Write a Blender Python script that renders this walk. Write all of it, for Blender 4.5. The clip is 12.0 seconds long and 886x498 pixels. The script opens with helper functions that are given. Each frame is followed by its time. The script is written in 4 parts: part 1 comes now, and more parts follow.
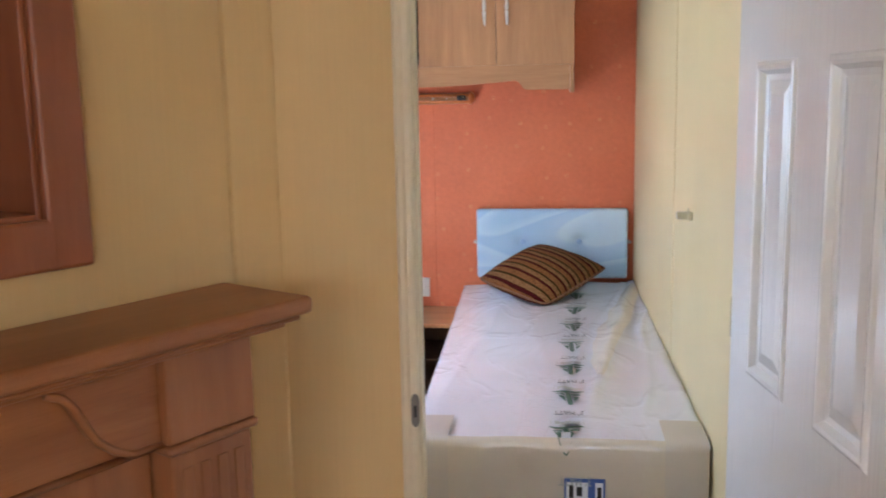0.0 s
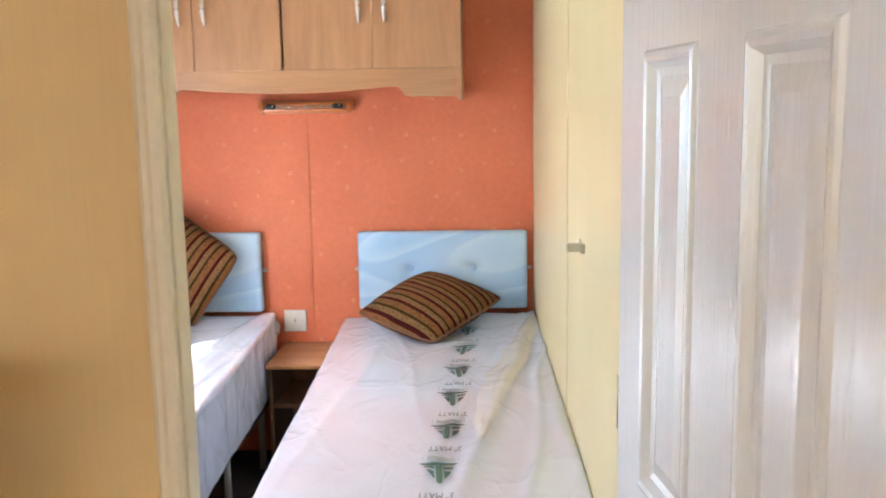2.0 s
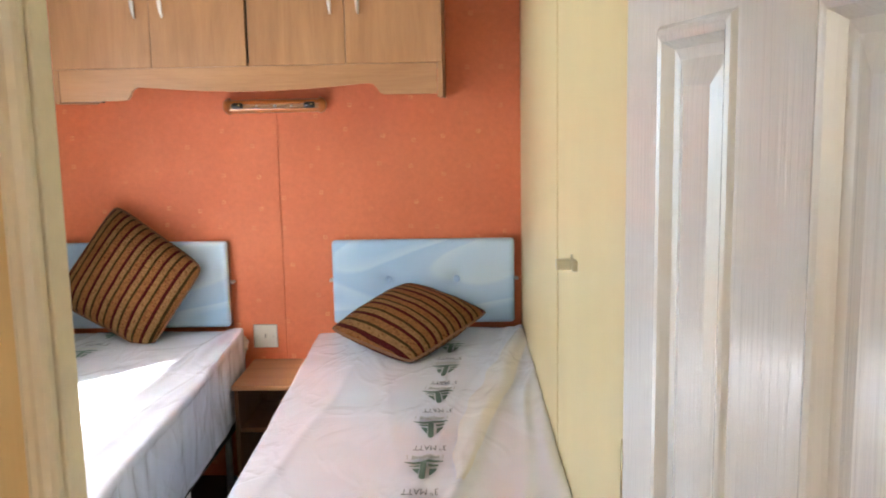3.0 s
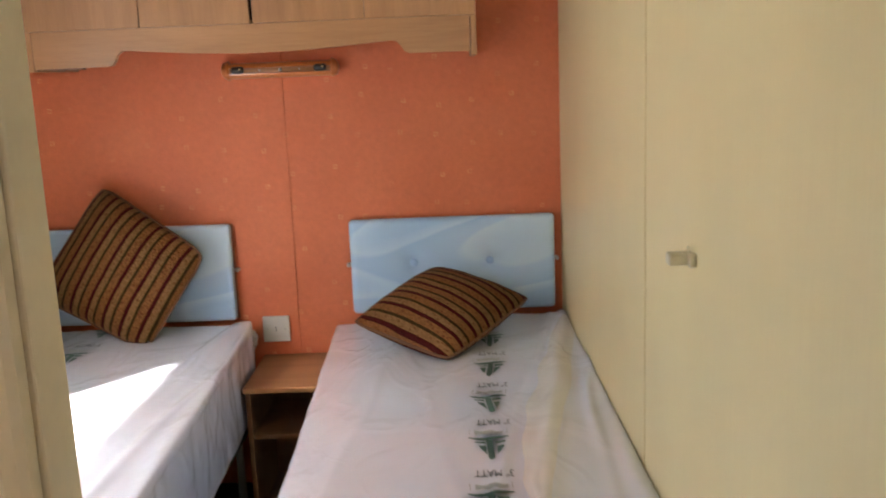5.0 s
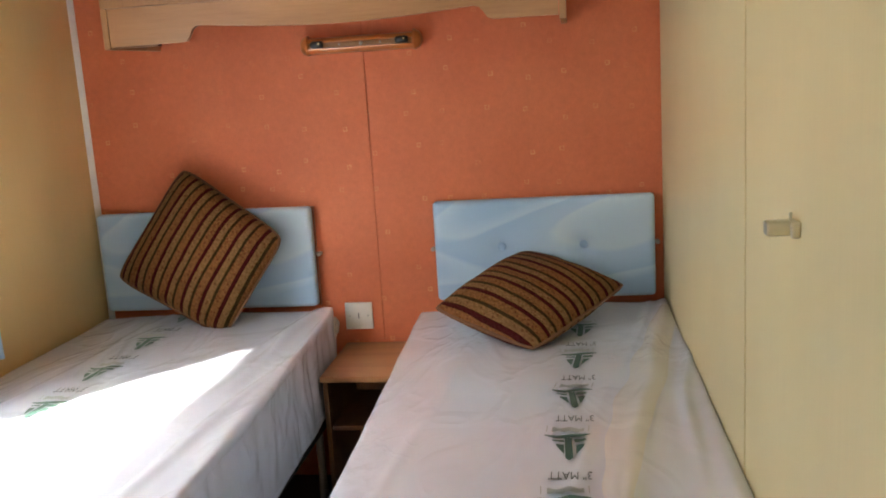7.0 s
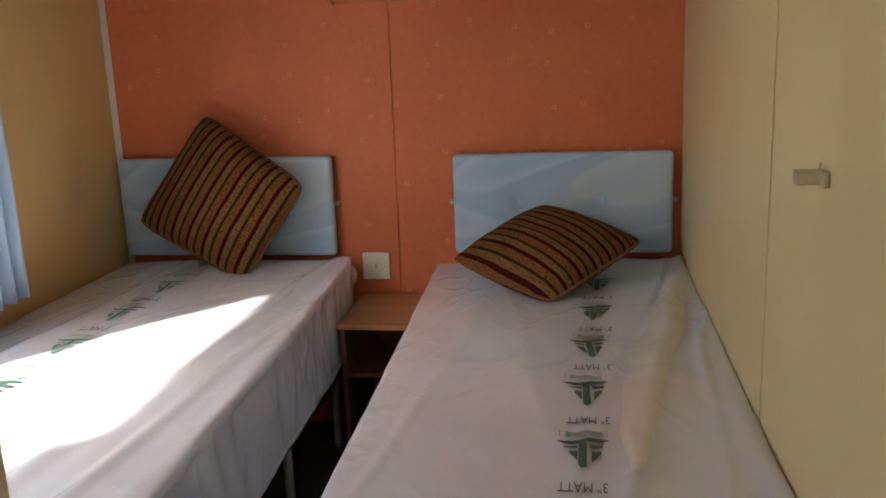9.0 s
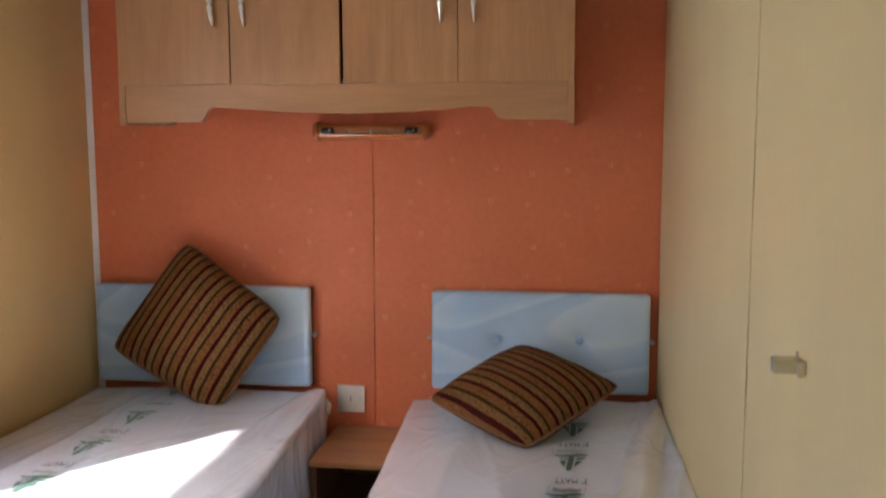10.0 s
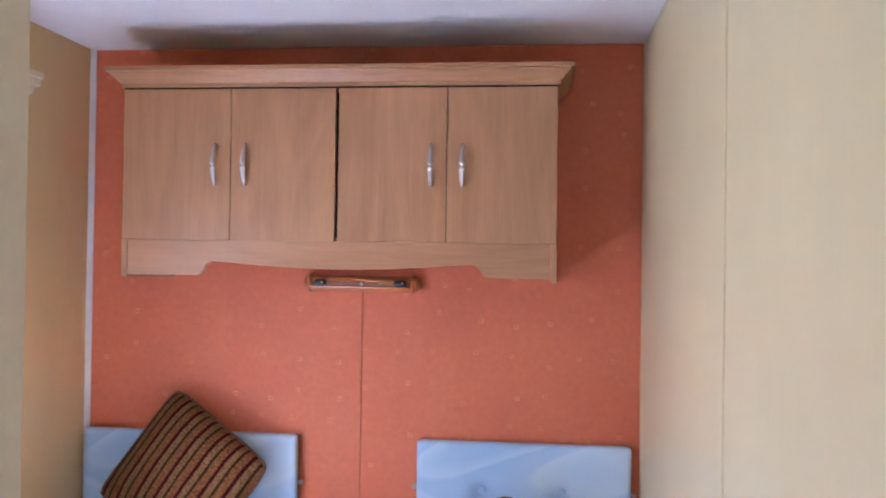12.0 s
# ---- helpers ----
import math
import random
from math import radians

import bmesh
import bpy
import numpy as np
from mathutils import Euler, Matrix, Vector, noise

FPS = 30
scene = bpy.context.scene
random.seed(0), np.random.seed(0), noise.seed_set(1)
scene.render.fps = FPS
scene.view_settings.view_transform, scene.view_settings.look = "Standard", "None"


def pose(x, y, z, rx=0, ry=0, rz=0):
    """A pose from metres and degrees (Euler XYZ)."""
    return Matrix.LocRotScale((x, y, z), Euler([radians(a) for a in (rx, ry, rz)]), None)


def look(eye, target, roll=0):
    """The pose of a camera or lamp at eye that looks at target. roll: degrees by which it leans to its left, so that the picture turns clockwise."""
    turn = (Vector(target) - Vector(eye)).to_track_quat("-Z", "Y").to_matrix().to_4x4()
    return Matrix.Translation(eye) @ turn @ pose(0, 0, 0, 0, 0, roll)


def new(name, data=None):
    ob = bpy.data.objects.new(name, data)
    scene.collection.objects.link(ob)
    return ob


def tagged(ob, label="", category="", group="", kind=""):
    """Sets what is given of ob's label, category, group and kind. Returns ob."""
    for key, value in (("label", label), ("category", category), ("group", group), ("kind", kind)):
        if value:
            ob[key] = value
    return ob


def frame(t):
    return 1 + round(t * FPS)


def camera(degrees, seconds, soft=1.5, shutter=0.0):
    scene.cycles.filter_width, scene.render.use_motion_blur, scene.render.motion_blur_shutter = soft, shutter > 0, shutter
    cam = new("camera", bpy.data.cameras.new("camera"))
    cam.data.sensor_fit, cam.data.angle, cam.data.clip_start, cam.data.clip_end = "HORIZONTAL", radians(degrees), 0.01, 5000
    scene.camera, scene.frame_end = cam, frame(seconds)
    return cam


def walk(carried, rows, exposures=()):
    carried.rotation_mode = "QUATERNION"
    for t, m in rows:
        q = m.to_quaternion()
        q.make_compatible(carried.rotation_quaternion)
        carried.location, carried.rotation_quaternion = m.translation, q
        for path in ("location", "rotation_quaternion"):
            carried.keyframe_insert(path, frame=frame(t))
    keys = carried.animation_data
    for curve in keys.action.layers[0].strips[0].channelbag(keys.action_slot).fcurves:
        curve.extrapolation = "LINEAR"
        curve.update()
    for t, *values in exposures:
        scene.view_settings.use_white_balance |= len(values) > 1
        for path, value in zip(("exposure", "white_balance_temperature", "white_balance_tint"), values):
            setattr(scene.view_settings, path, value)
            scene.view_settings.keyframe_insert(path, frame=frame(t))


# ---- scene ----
cam = camera(51.6, 12.0, soft=1.75, shutter=0.4)
PATH = [
    (0, (1.519, -4.177, 1.44), (1.268, -2.22, 1.115), -1.1),
    (0.5, (1.566, -4.084, 1.428), (1.421, -2.119, 1.082), -1.3),
    (1, (1.666, -3.955, 1.438), (1.544, -1.984, 1.119), -1.2),
    (1.5, (1.702, -3.832, 1.424), (1.531, -1.871, 1.07), -0.5),
    (2, (1.658, -3.671, 1.429), (1.566, -1.697, 1.122), -1.0),
    (2.5, (1.632, -3.558, 1.419), (1.624, -1.582, 1.108), -1.7),
    (3, (1.682, -3.407, 1.423), (1.611, -1.432, 1.116), -1.1),
    (3.2, (1.71, -3.352, 1.452), (1.579, -1.387, 1.103), -0.3),
    (4.8, (1.527, -3.057, 1.429), (1.517, -1.097, 1.029), -2.4),
    (5, (1.51, -3.033, 1.419), (1.474, -1.071, 1.033), -2.3),
    (5.5, (1.536, -2.938, 1.418), (1.355, -0.966, 1.134), -2.3),
    (6, (1.578, -2.904, 1.395), (1.361, -0.935, 1.122), -1.7),
    (6.5, (1.595, -2.863, 1.376), (1.317, -0.911, 1.042), -2.8),
    (7, (1.594, -2.85, 1.341), (1.301, -0.909, 0.958), -3.6),
    (7.5, (1.594, -2.845, 1.319), (1.29, -0.914, 0.897), -3.5),
    (7.7, (1.59, -2.849, 1.31), (1.288, -0.922, 0.869), -3.4),
    (9.3, (1.56, -2.888, 1.328), (1.257, -0.966, 0.862), -1.8),
    (9.5, (1.564, -2.877, 1.359), (1.271, -0.942, 0.948), -1.3),
    (10, (1.555, -2.873, 1.417), (1.296, -0.905, 1.176), -0.1),
    (10.5, (1.542, -2.886, 1.47), (1.27, -0.906, 1.385), 0.2),
    (11, (1.568, -2.896, 1.441), (1.295, -0.917, 1.528), 0.9),
    (11.5, (1.564, -2.913, 1.435), (1.258, -0.94, 1.553), 0.9),
    (12, (1.553, -2.974, 1.515), (1.328, -0.986, 1.541), 0.8),
]
EXPOSURES = [
    (0.0, 3.14, 5570, 17), (0.5, 3.09, 5520, 14), (1.5, 3.49, 5700, 14), (2.5, 3.59, 6050, 13), (3.0, 3.30, 6270, 13), (5.0, 2.70, 6610, 16),
    (5.5, 2.70, 6510, 16), (6.5, 2.80, 6570, 13), (7.5, 2.37, 6680, 13), (9.5, 1.80, 7230, 20), (10.0, 2.30, 6590, 20), (10.5, 2.65, 4980, 26), (12.0, 3.05, 5220, 30),
]
walk(cam, [(t, look(eye, target, roll)) for t, eye, target, roll in PATH], EXPOSURES)
BEDROOM_SKY, LOUNGE_FILL, LOUNGE_SIDE = 1.3, 0.85, 0.85


# ---------------------------------------------------------------- world, sun, window light, lounge fill
SUN_ELEVATION = radians(47.0)
SUN_HEADING = Vector((0.59, 0.81, 0.0)).normalized()      # the way the sunlight travels over the ground

world = bpy.data.worlds.new("sky")
scene.world = world
world.use_nodes = True
wn = world.node_tree.nodes
sky = wn.new("ShaderNodeTexSky")
sky.sky_type, sky.sun_disc = "NISHITA", False
sky.sun_elevation = SUN_ELEVATION
sky.sun_rotation = math.atan2(-SUN_HEADING.x, -SUN_HEADING.y)
world.node_tree.links.new(sky.outputs[0], wn["Background"].inputs[0])
wn["Background"].inputs[1].default_value = 0.05

sun_data = bpy.data.lights.new("sun", "SUN")
sun_data.energy, sun_data.angle, sun_data.color = 5.0, radians(1.6), (1.0, 0.95, 0.87)
sun = new("sun", sun_data)
sun_way = Vector((SUN_HEADING.x * math.cos(SUN_ELEVATION), SUN_HEADING.y * math.cos(SUN_ELEVATION), -math.sin(SUN_ELEVATION)))
sun.matrix_world = look((-3, -5, 6), Vector((-3, -5, 6)) + sun_way)


def area_light(name, eye, target, w, h, power, colour):
    d = bpy.data.lights.new(name, "AREA")
    d.shape, d.size, d.size_y, d.energy, d.color = "RECTANGLE", w, h, power, colour
    ob = new(name, d)
    ob.matrix_world = look(eye, target)
    return ob


area_light("bedroom_window_light", (-0.06, -1.66, 1.32), (1.0, -1.66, 0.52), 1.1, 0.66, BEDROOM_SKY, (0.64, 0.82, 1.0))
# added warm fill from the unseen end of the lounge
area_light("lounge_window_light", (1.5, -6.42, 1.4), (1.5, -5.0, 1.3), 2.0, 0.9, LOUNGE_FILL, (1.0, 0.87, 0.70))

# added side fill that brightens the open door and hall
area_light("lounge_side_window_light", (0.03, -5.55, 1.4), (1.2, -5.0, 1.2), 1.1, 0.9, LOUNGE_SIDE, (1.0, 0.90, 0.76))

# ---------------------------------------------------------------- materials


def material(name, rough=0.6, metal=0.0, coat=0.0):
    m = bpy.data.materials.new(name)
    m.use_nodes = True
    b = m.node_tree.nodes["Principled BSDF"]
    b.inputs["Roughness"].default_value, b.inputs["Metallic"].default_value = rough, metal
    b.inputs["Coat Weight"].default_value, b.inputs["Coat Roughness"].default_value = coat, 0.15
    return m, m.node_tree.nodes, m.node_tree.links, b


def node(nodes, kind, **values):
    n = nodes.new(kind)
    for key, value in values.items():
        n.inputs[key.replace("_", " ")].default_value = value
    return n


def coords(nodes, links, scale=(1, 1, 1), turn=(0, 0, 0)):
    tc, mp = nodes.new("ShaderNodeTexCoord"), nodes.new("ShaderNodeMapping")
    mp.inputs["Scale"].default_value, mp.inputs["Rotation"].default_value = scale, turn
    links.new(tc.outputs["Object"], mp.inputs["Vector"])
    return mp.outputs[0]


def ramp(nodes, links, source, stops, interpolation="LINEAR"):
    r = nodes.new("ShaderNodeValToRGB")
    r.color_ramp.interpolation = interpolation
    while len(r.color_ramp.elements) < len(stops):
        r.color_ramp.elements.new(0.5)
    for e, (p, c) in zip(r.color_ramp.elements, stops):
        e.position, e.color = p, (*c, 1) if len(c) == 3 else c
    links.new(source, r.inputs[0])
    return r.outputs[0]


def mixed(nodes, links, kind, factor, a, b):
    m = nodes.new("ShaderNodeMix")
    m.data_type, m.blend_type = "RGBA", kind
    for socket, value in ((m.inputs[0], factor), (m.inputs[6], a), (m.inputs[7], b)):
        if isinstance(value, bpy.types.NodeSocket):
            links.new(value, socket)
        else:
            socket.default_value = value if isinstance(value, (int, float)) else (*value, 1)
    return m.outputs[2]


def noise_tex(nodes, links, vector, scale, detail=4.0, rough=0.55, distortion=0.0):
    n = node(nodes, "ShaderNodeTexNoise", Scale=scale, Detail=detail, Roughness=rough, Distortion=distortion)
    links.new(vector, n.inputs["Vector"])
    return n.outputs["Fac"]


def bumped(nodes, links, bsdf, height, strength, distance=0.002):
    b = node(nodes, "ShaderNodeBump", Strength=strength, Distance=distance)
    links.new(height, b.inputs["Height"])
    links.new(b.outputs[0], bsdf.inputs["Normal"])
    return b


def plain(name, colour, rough=0.6, metal=0.0, grain=60.0, vary=0.08, bump=0.15, coat=0.0):
    m, n, l, b = material(name, rough, metal, coat)
    v = coords(n, l)
    dark = tuple(c * (1 - vary) for c in colour)
    lite = tuple(min(1, c * (1 + vary)) for c in colour)
    big = ramp(n, l, noise_tex(n, l, v, 2.2), [(0.3, dark), (0.7, lite)])
    fine = noise_tex(n, l, v, grain)
    l.new(mixed(n, l, "MULTIPLY", 0.5, big, ramp(n, l, fine, [(0.25, (0.86, 0.86, 0.86)), (0.75, (1, 1, 1))])), b.inputs["Base Color"])
    bumped(n, l, b, fine, bump)
    return m


def wallboard(name, colour, rough=0.55):
    """Vinyl-faced wallboard with a fine upright thread."""
    m, n, l, b = material(name, rough)
    v = coords(n, l, (260, 260, 5))
    w = coords(n, l, (1, 1, 0.6))
    base = ramp(n, l, noise_tex(n, l, w, 1.6, 3), [(0.3, tuple(c * 0.93 for c in colour)), (0.72, tuple(min(1, c * 1.05) for c in colour))])
    thread = noise_tex(n, l, v, 1.0, 3)
    l.new(mixed(n, l, "MULTIPLY", 0.3, base, ramp(n, l, thread, [(0.3, (0.88, 0.87, 0.84)), (0.7, (1, 1, 1))])), b.inputs["Base Color"])
    bumped(n, l, b, thread, 0.1, 0.0008)
    return m


def wood(name, dark, lite, axis=2, rough=0.42, grain=1.0, coat=0.1):
    """Grain that runs along one axis: broad cathedral bands with fine pores."""
    m, n, l, b = material(name, rough, 0.0, coat)
    info = n.new("ShaderNodeObjectInfo")
    tc = n.new("ShaderNodeTexCoord")
    add = n.new("ShaderNodeVectorMath")
    add.operation = "MULTIPLY_ADD"
    comb = n.new("ShaderNodeCombineXYZ")
    for i in range(3):
        l.new(info.outputs["Random"], comb.inputs[i])
    l.new(comb.outputs[0], add.inputs[0])
    add.inputs[1].default_value = (7, 5, 9)
    l.new(tc.outputs["Object"], add.inputs[2])

    def stretched(across, along):
        mp = n.new("ShaderNodeMapping")
        mp.inputs["Scale"].default_value = [along if i == axis else across for i in range(3)]
        l.new(add.outputs[0], mp.inputs["Vector"])
        return mp.outputs[0]

    bands = noise_tex(n, l, stretched(6.5 * grain, 0.9 * grain), 1.0, 3, 0.55, 2.2)
    lines = noise_tex(n, l, stretched(34 * grain, 1.6 * grain), 1.0, 4, 0.6, 0.9)
    pores = noise_tex(n, l, stretched(420, 14), 1.0, 2)
    base = ramp(n, l, bands, [(0.28, dark), (0.5, tuple((a + c) / 2 for a, c in zip(dark, lite))), (0.72, lite)])
    base = mixed(n, l, "MULTIPLY", 0.42, base, ramp(n, l, lines, [(0.3, (0.78, 0.74, 0.7)), (0.62, (1, 1, 1))]))
    base = mixed(n, l, "MULTIPLY", 0.3, base, ramp(n, l, pores, [(0.32, (0.75, 0.7, 0.66)), (0.5, (1, 1, 1))]))
    l.new(base, b.inputs["Base Color"])
    bumped(n, l, b, lines, 0.12, 0.001)
    return m


def motif_paper(name):
    """Terracotta paper with scattered small pale squares and a mottled ground."""
    m, n, l, b = material(name, 0.62)
    v = coords(n, l)
    ground = ramp(n, l, noise_tex(n, l, v, 3.0, 4), [(0.3, (0.66, 0.165, 0.066)), (0.7, (0.75, 0.21, 0.088))])
    mottle = noise_tex(n, l, v, 45, 5, 0.65)
    ground = mixed(n, l, "MULTIPLY", 0.55, ground, ramp(n, l, mottle, [(0.3, (0.8, 0.76, 0.74)), (0.68, (1, 1, 1))]))
    weave = noise_tex(n, l, coords(n, l, (500, 500, 60)), 1.0, 2)
    ground = mixed(n, l, "MULTIPLY", 0.35, ground, ramp(n, l, weave, [(0.3, (0.8, 0.8, 0.8)), (0.7, (1, 1, 1))]))
    # squares on a jittered lattice in the wall's plane
    sep = n.new("ShaderNodeSeparateXYZ")
    l.new(v, sep.inputs[0])
    comb = n.new("ShaderNodeCombineXYZ")
    l.new(sep.outputs[0], comb.inputs[0])
    l.new(sep.outputs[2], comb.inputs[1])
    vo = n.new("ShaderNodeTexVoronoi")
    vo.voronoi_dimensions, vo.distance = "2D", "CHEBYCHEV"
    vo.inputs["Scale"].default_value, vo.inputs["Randomness"].default_value = 8.6, 0.62
    l.new(comb.outputs[0], vo.inputs["Vector"])
    ring = ramp(n, l, vo.outputs["Distance"], [(0.0, (0.25,) * 3), (0.034, (0.2,) * 3), (0.042, (1,) * 3), (0.058, (1,) * 3), (0.068, (0,) * 3)])
    worn = ramp(n, l, noise_tex(n, l, v, 90, 2), [(0.38, (0, 0, 0)), (0.6, (1, 1, 1))])
    sepc = n.new("ShaderNodeSeparateColor")
    l.new(vo.outputs["Color"], sepc.inputs[0])
    fade = ramp(n, l, sepc.outputs[0], [(0.0, (0.04,) * 3), (1.0, (0.46,) * 3)])
    mask = mixed(n, l, "MULTIPLY", 1.0, ring, fade)
    mask = mixed(n, l, "MULTIPLY", 0.7, mask, worn)
    l.new(mixed(n, l, "MIX", mask, ground, (0.86, 0.55, 0.24)), b.inputs["Base Color"])
    bumped(n, l, b, mottle, 0.18, 0.001)
    return m


def cloud_cloth(name):
    """Pale blue headboard cloth with sweeping bands."""
    m, n, l, b = material(name, 0.75)
    b.inputs["Sheen Weight"].default_value = 0.25
    v = coords(n, l, (1.0, 1.0, 2.6))
    bend = noise_tex(n, l, v, 1.5, 0, 0.3, 0.35)
    base = ramp(n, l, bend, [(0.38, (0.37, 0.55, 0.76)), (0.44, (0.49, 0.655, 0.81)), (0.455, (0.37, 0.545, 0.76)), (0.56, (0.44, 0.605, 0.79)), (0.575, (0.56, 0.70, 0.82)), (0.7, (0.47, 0.635, 0.80))])
    weave = noise_tex(n, l, coords(n, l, (600, 600, 600)), 1.0, 2)
    l.new(mixed(n, l, "MULTIPLY", 0.3, base, ramp(n, l, weave, [(0.3, (0.85,) * 3), (0.7, (1,) * 3)])), b.inputs["Base Color"])
    bumped(n, l, b, weave, 0.2, 0.001)
    return m


def film_wrap(name, colour):
    """White ticking under clear polythene: soft body, glossy creased film."""
    m, n, l, b = material(name, 0.42, 0.0, 0.9)
    b.inputs["Coat Roughness"].default_value, b.inputs["Coat IOR"].default_value = 0.14, 2.2    # several layers of film
    v = coords(n, l)
    tone = ramp(n, l, noise_tex(n, l, v, 3.0, 3), [(0.3, tuple(c * 0.93 for c in colour)), (0.7, colour)])
    creases = noise_tex(n, l, coords(n, l, (4.5, 2.2, 3.0), (0, 0, 0.5)), 1.0, 3, 0.45, 0.8)
    sharp = ramp(n, l, creases, [(0.44, (0, 0, 0)), (0.5, (1, 1, 1)), (0.56, (0, 0, 0))])
    l.new(mixed(n, l, "MULTIPLY", 0.06, tone, ramp(n, l, creases, [(0.42, (0.86, 0.85, 0.86)), (0.52, (1, 1, 1))])), b.inputs["Base Color"])
    small = noise_tex(n, l, coords(n, l, (16, 9, 12), (0, 0, -0.4)), 1.0, 4, 0.55, 1.1)
    ridge = ramp(n, l, small, [(0.44, (0, 0, 0)), (0.5, (0.3, 0.3, 0.3)), (0.56, (0, 0, 0))])
    where = ramp(n, l, noise_tex(n, l, v, 2.4, 2), [(0.45, (0, 0, 0)), (0.62, (1, 1, 1))])
    ridge = mixed(n, l, "MULTIPLY", 1.0, ridge, where)
    bump = node(n, "ShaderNodeBump", Strength=0.3, Distance=0.008)
    l.new(mixed(n, l, "ADD", 1.0, sharp, ridge), bump.inputs["Height"])
    l.new(bump.outputs[0], b.inputs["Coat Normal"])
    soft = node(n, "ShaderNodeBump", Strength=0.2, Distance=0.008)
    l.new(creases, soft.inputs["Height"])
    l.new(soft.outputs[0], b.inputs["Normal"])
    return m


def stripe_cloth(name):
    """Chenille stripes along local y: gold beads between maroon, green and brown lines."""
    m, n, l, b = material(name, 0.9)
    b.inputs["Specular IOR Level"].default_value = 0.15
    v = coords(n, l)
    sep = n.new("ShaderNodeSeparateXYZ")
    l.new(v, sep.inputs[0])
    wob = noise_tex(n, l, v, 7, 2)
    ma = n.new("ShaderNodeMath")
    ma.operation = "MULTIPLY_ADD"
    l.new(wob, ma.inputs[0])
    ma.inputs[1].default_value = 0.006
    l.new(sep.outputs[0], ma.inputs[2])
    mul = n.new("ShaderNodeMath")
    mul.operation = "MULTIPLY"
    l.new(ma.outputs[0], mul.inputs[0])
    mul.inputs[1].default_value = 1 / 0.06
    fr = n.new("ShaderNodeMath")
    fr.operation = "FRACT"
    l.new(mul.outputs[0], fr.inputs[0])
    tan, gold, maroon, green = (0.235, 0.128, 0.047), (0.225, 0.093, 0.030), (0.060, 0.004, 0.004), (0.045, 0.026, 0.005)
    base = ramp(n, l, fr.outputs[0], [(0.0, maroon), (0.185, tan), (0.34, tan), (0.49, green), (0.63, gold), (0.84, gold)], "CONSTANT")
    beads = node(n, "ShaderNodeTexVoronoi", Scale=120.0)
    l.new(v, beads.inputs["Vector"])
    base = mixed(n, l, "MULTIPLY", 0.5, base, ramp(n, l, beads.outputs["Distance"], [(0.1, (1, 1, 1)), (0.75, (0.45, 0.38, 0.3))]))
    flecks = node(n, "ShaderNodeTexVoronoi", Scale=75.0)
    l.new(v, flecks.inputs["Vector"])
    base = mixed(n, l, "MULTIPLY", 0.8, base, ramp(n, l, flecks.outputs["Distance"], [(0.16, (0.62, 0.34, 0.28)), (0.34, (1, 1, 1))]))
    l.new(base, b.inputs["Base Color"])
    bumped(n, l, b, beads.outputs["Distance"], 0.8, 0.004)
    return m


def grained_paint(name):
    """White gloss over moulded wood grain."""
    m, n, l, b = material(name, 0.22, 0.0, 0.6)
    g = noise_tex(n, l, coords(n, l, (115, 115, 3.2)), 1.0, 5, 0.62, 0.9)
    tone = ramp(n, l, noise_tex(n, l, coords(n, l), 2.5), [(0.3, (0.79, 0.785, 0.755)), (0.7, (0.84, 0.835, 0.805))])
    l.new(tone, b.inputs["Base Color"])
    bumped(n, l, b, g, 0.55, 0.002)
    coat = node(n, "ShaderNodeBump", Strength=0.35, Distance=0.0015)
    l.new(g, coat.inputs["Height"])
    l.new(coat.outputs[0], b.inputs["Coat Normal"])
    return m


CREAM = wallboard("cream_wallboard", (0.74, 0.52, 0.232))
WARDROBE = wallboard("wardrobe_cream", (0.735, 0.61, 0.34), 0.45)
PAPER = motif_paper("terracotta_paper")
OAK_V = wood("light_oak_upright", (0.385, 0.188, 0.08), (0.485, 0.255, 0.116))
OAK_H = wood("light_oak_level", (0.385, 0.188, 0.08), (0.485, 0.255, 0.116), axis=0)
MANTEL_H = wood("mantel_wood_level", (0.27, 0.10, 0.034), (0.39, 0.162, 0.058), axis=0)
MANTEL_V = wood("mantel_wood_upright", (0.27, 0.10, 0.034), (0.39, 0.162, 0.058), axis=2)
LAMPWOOD = wood("lamp_wood", (0.44, 0.13, 0.032), (0.62, 0.22, 0.06), axis=0, rough=0.3, coat=0.4)
FRAMEWOOD = wood("frame_wood", (0.26, 0.082, 0.034), (0.36, 0.125, 0.05), axis=2, rough=0.35)
BROWNDOOR = wood("brown_door_wood", (0.44, 0.26, 0.14), (0.56, 0.35, 0.2))
NICHE = plain("niche_red_brown", (0.17, 0.03, 0.012), 0.5)
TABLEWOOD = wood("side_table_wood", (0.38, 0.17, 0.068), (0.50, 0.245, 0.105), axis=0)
# table wood with the shade of its inside put into the colour
SHADEDWOOD = wood("side_table_shaded", (0.15, 0.062, 0.026), (0.22, 0.098, 0.04), axis=2)
DOORPAINT = grained_paint("door_paint")
TRIM = plain("cream_trim_paint", (0.80, 0.70, 0.50), 0.4, vary=0.05)
DOOREDGE = plain("door_edge_cream", (0.72, 0.63, 0.40), 0.5, vary=0.06)
WHITETRIM = plain("white_trim", (0.75, 0.73, 0.7), 0.45)
CEILING = plain("ceiling_white", (0.80, 0.80, 0.80), 0.8, grain=140, bump=0.4)
CARPET = plain("dark_carpet", (0.055, 0.035, 0.028), 0.95, grain=300, vary=0.25, bump=0.8)
CLOTH = cloud_cloth("blue_cloud_cloth")
BUTTON = plain("blue_button_cloth", (0.40, 0.57, 0.80), 0.7)
WRAP = film_wrap("wrapped_ticking", (0.71, 0.76, 0.86))
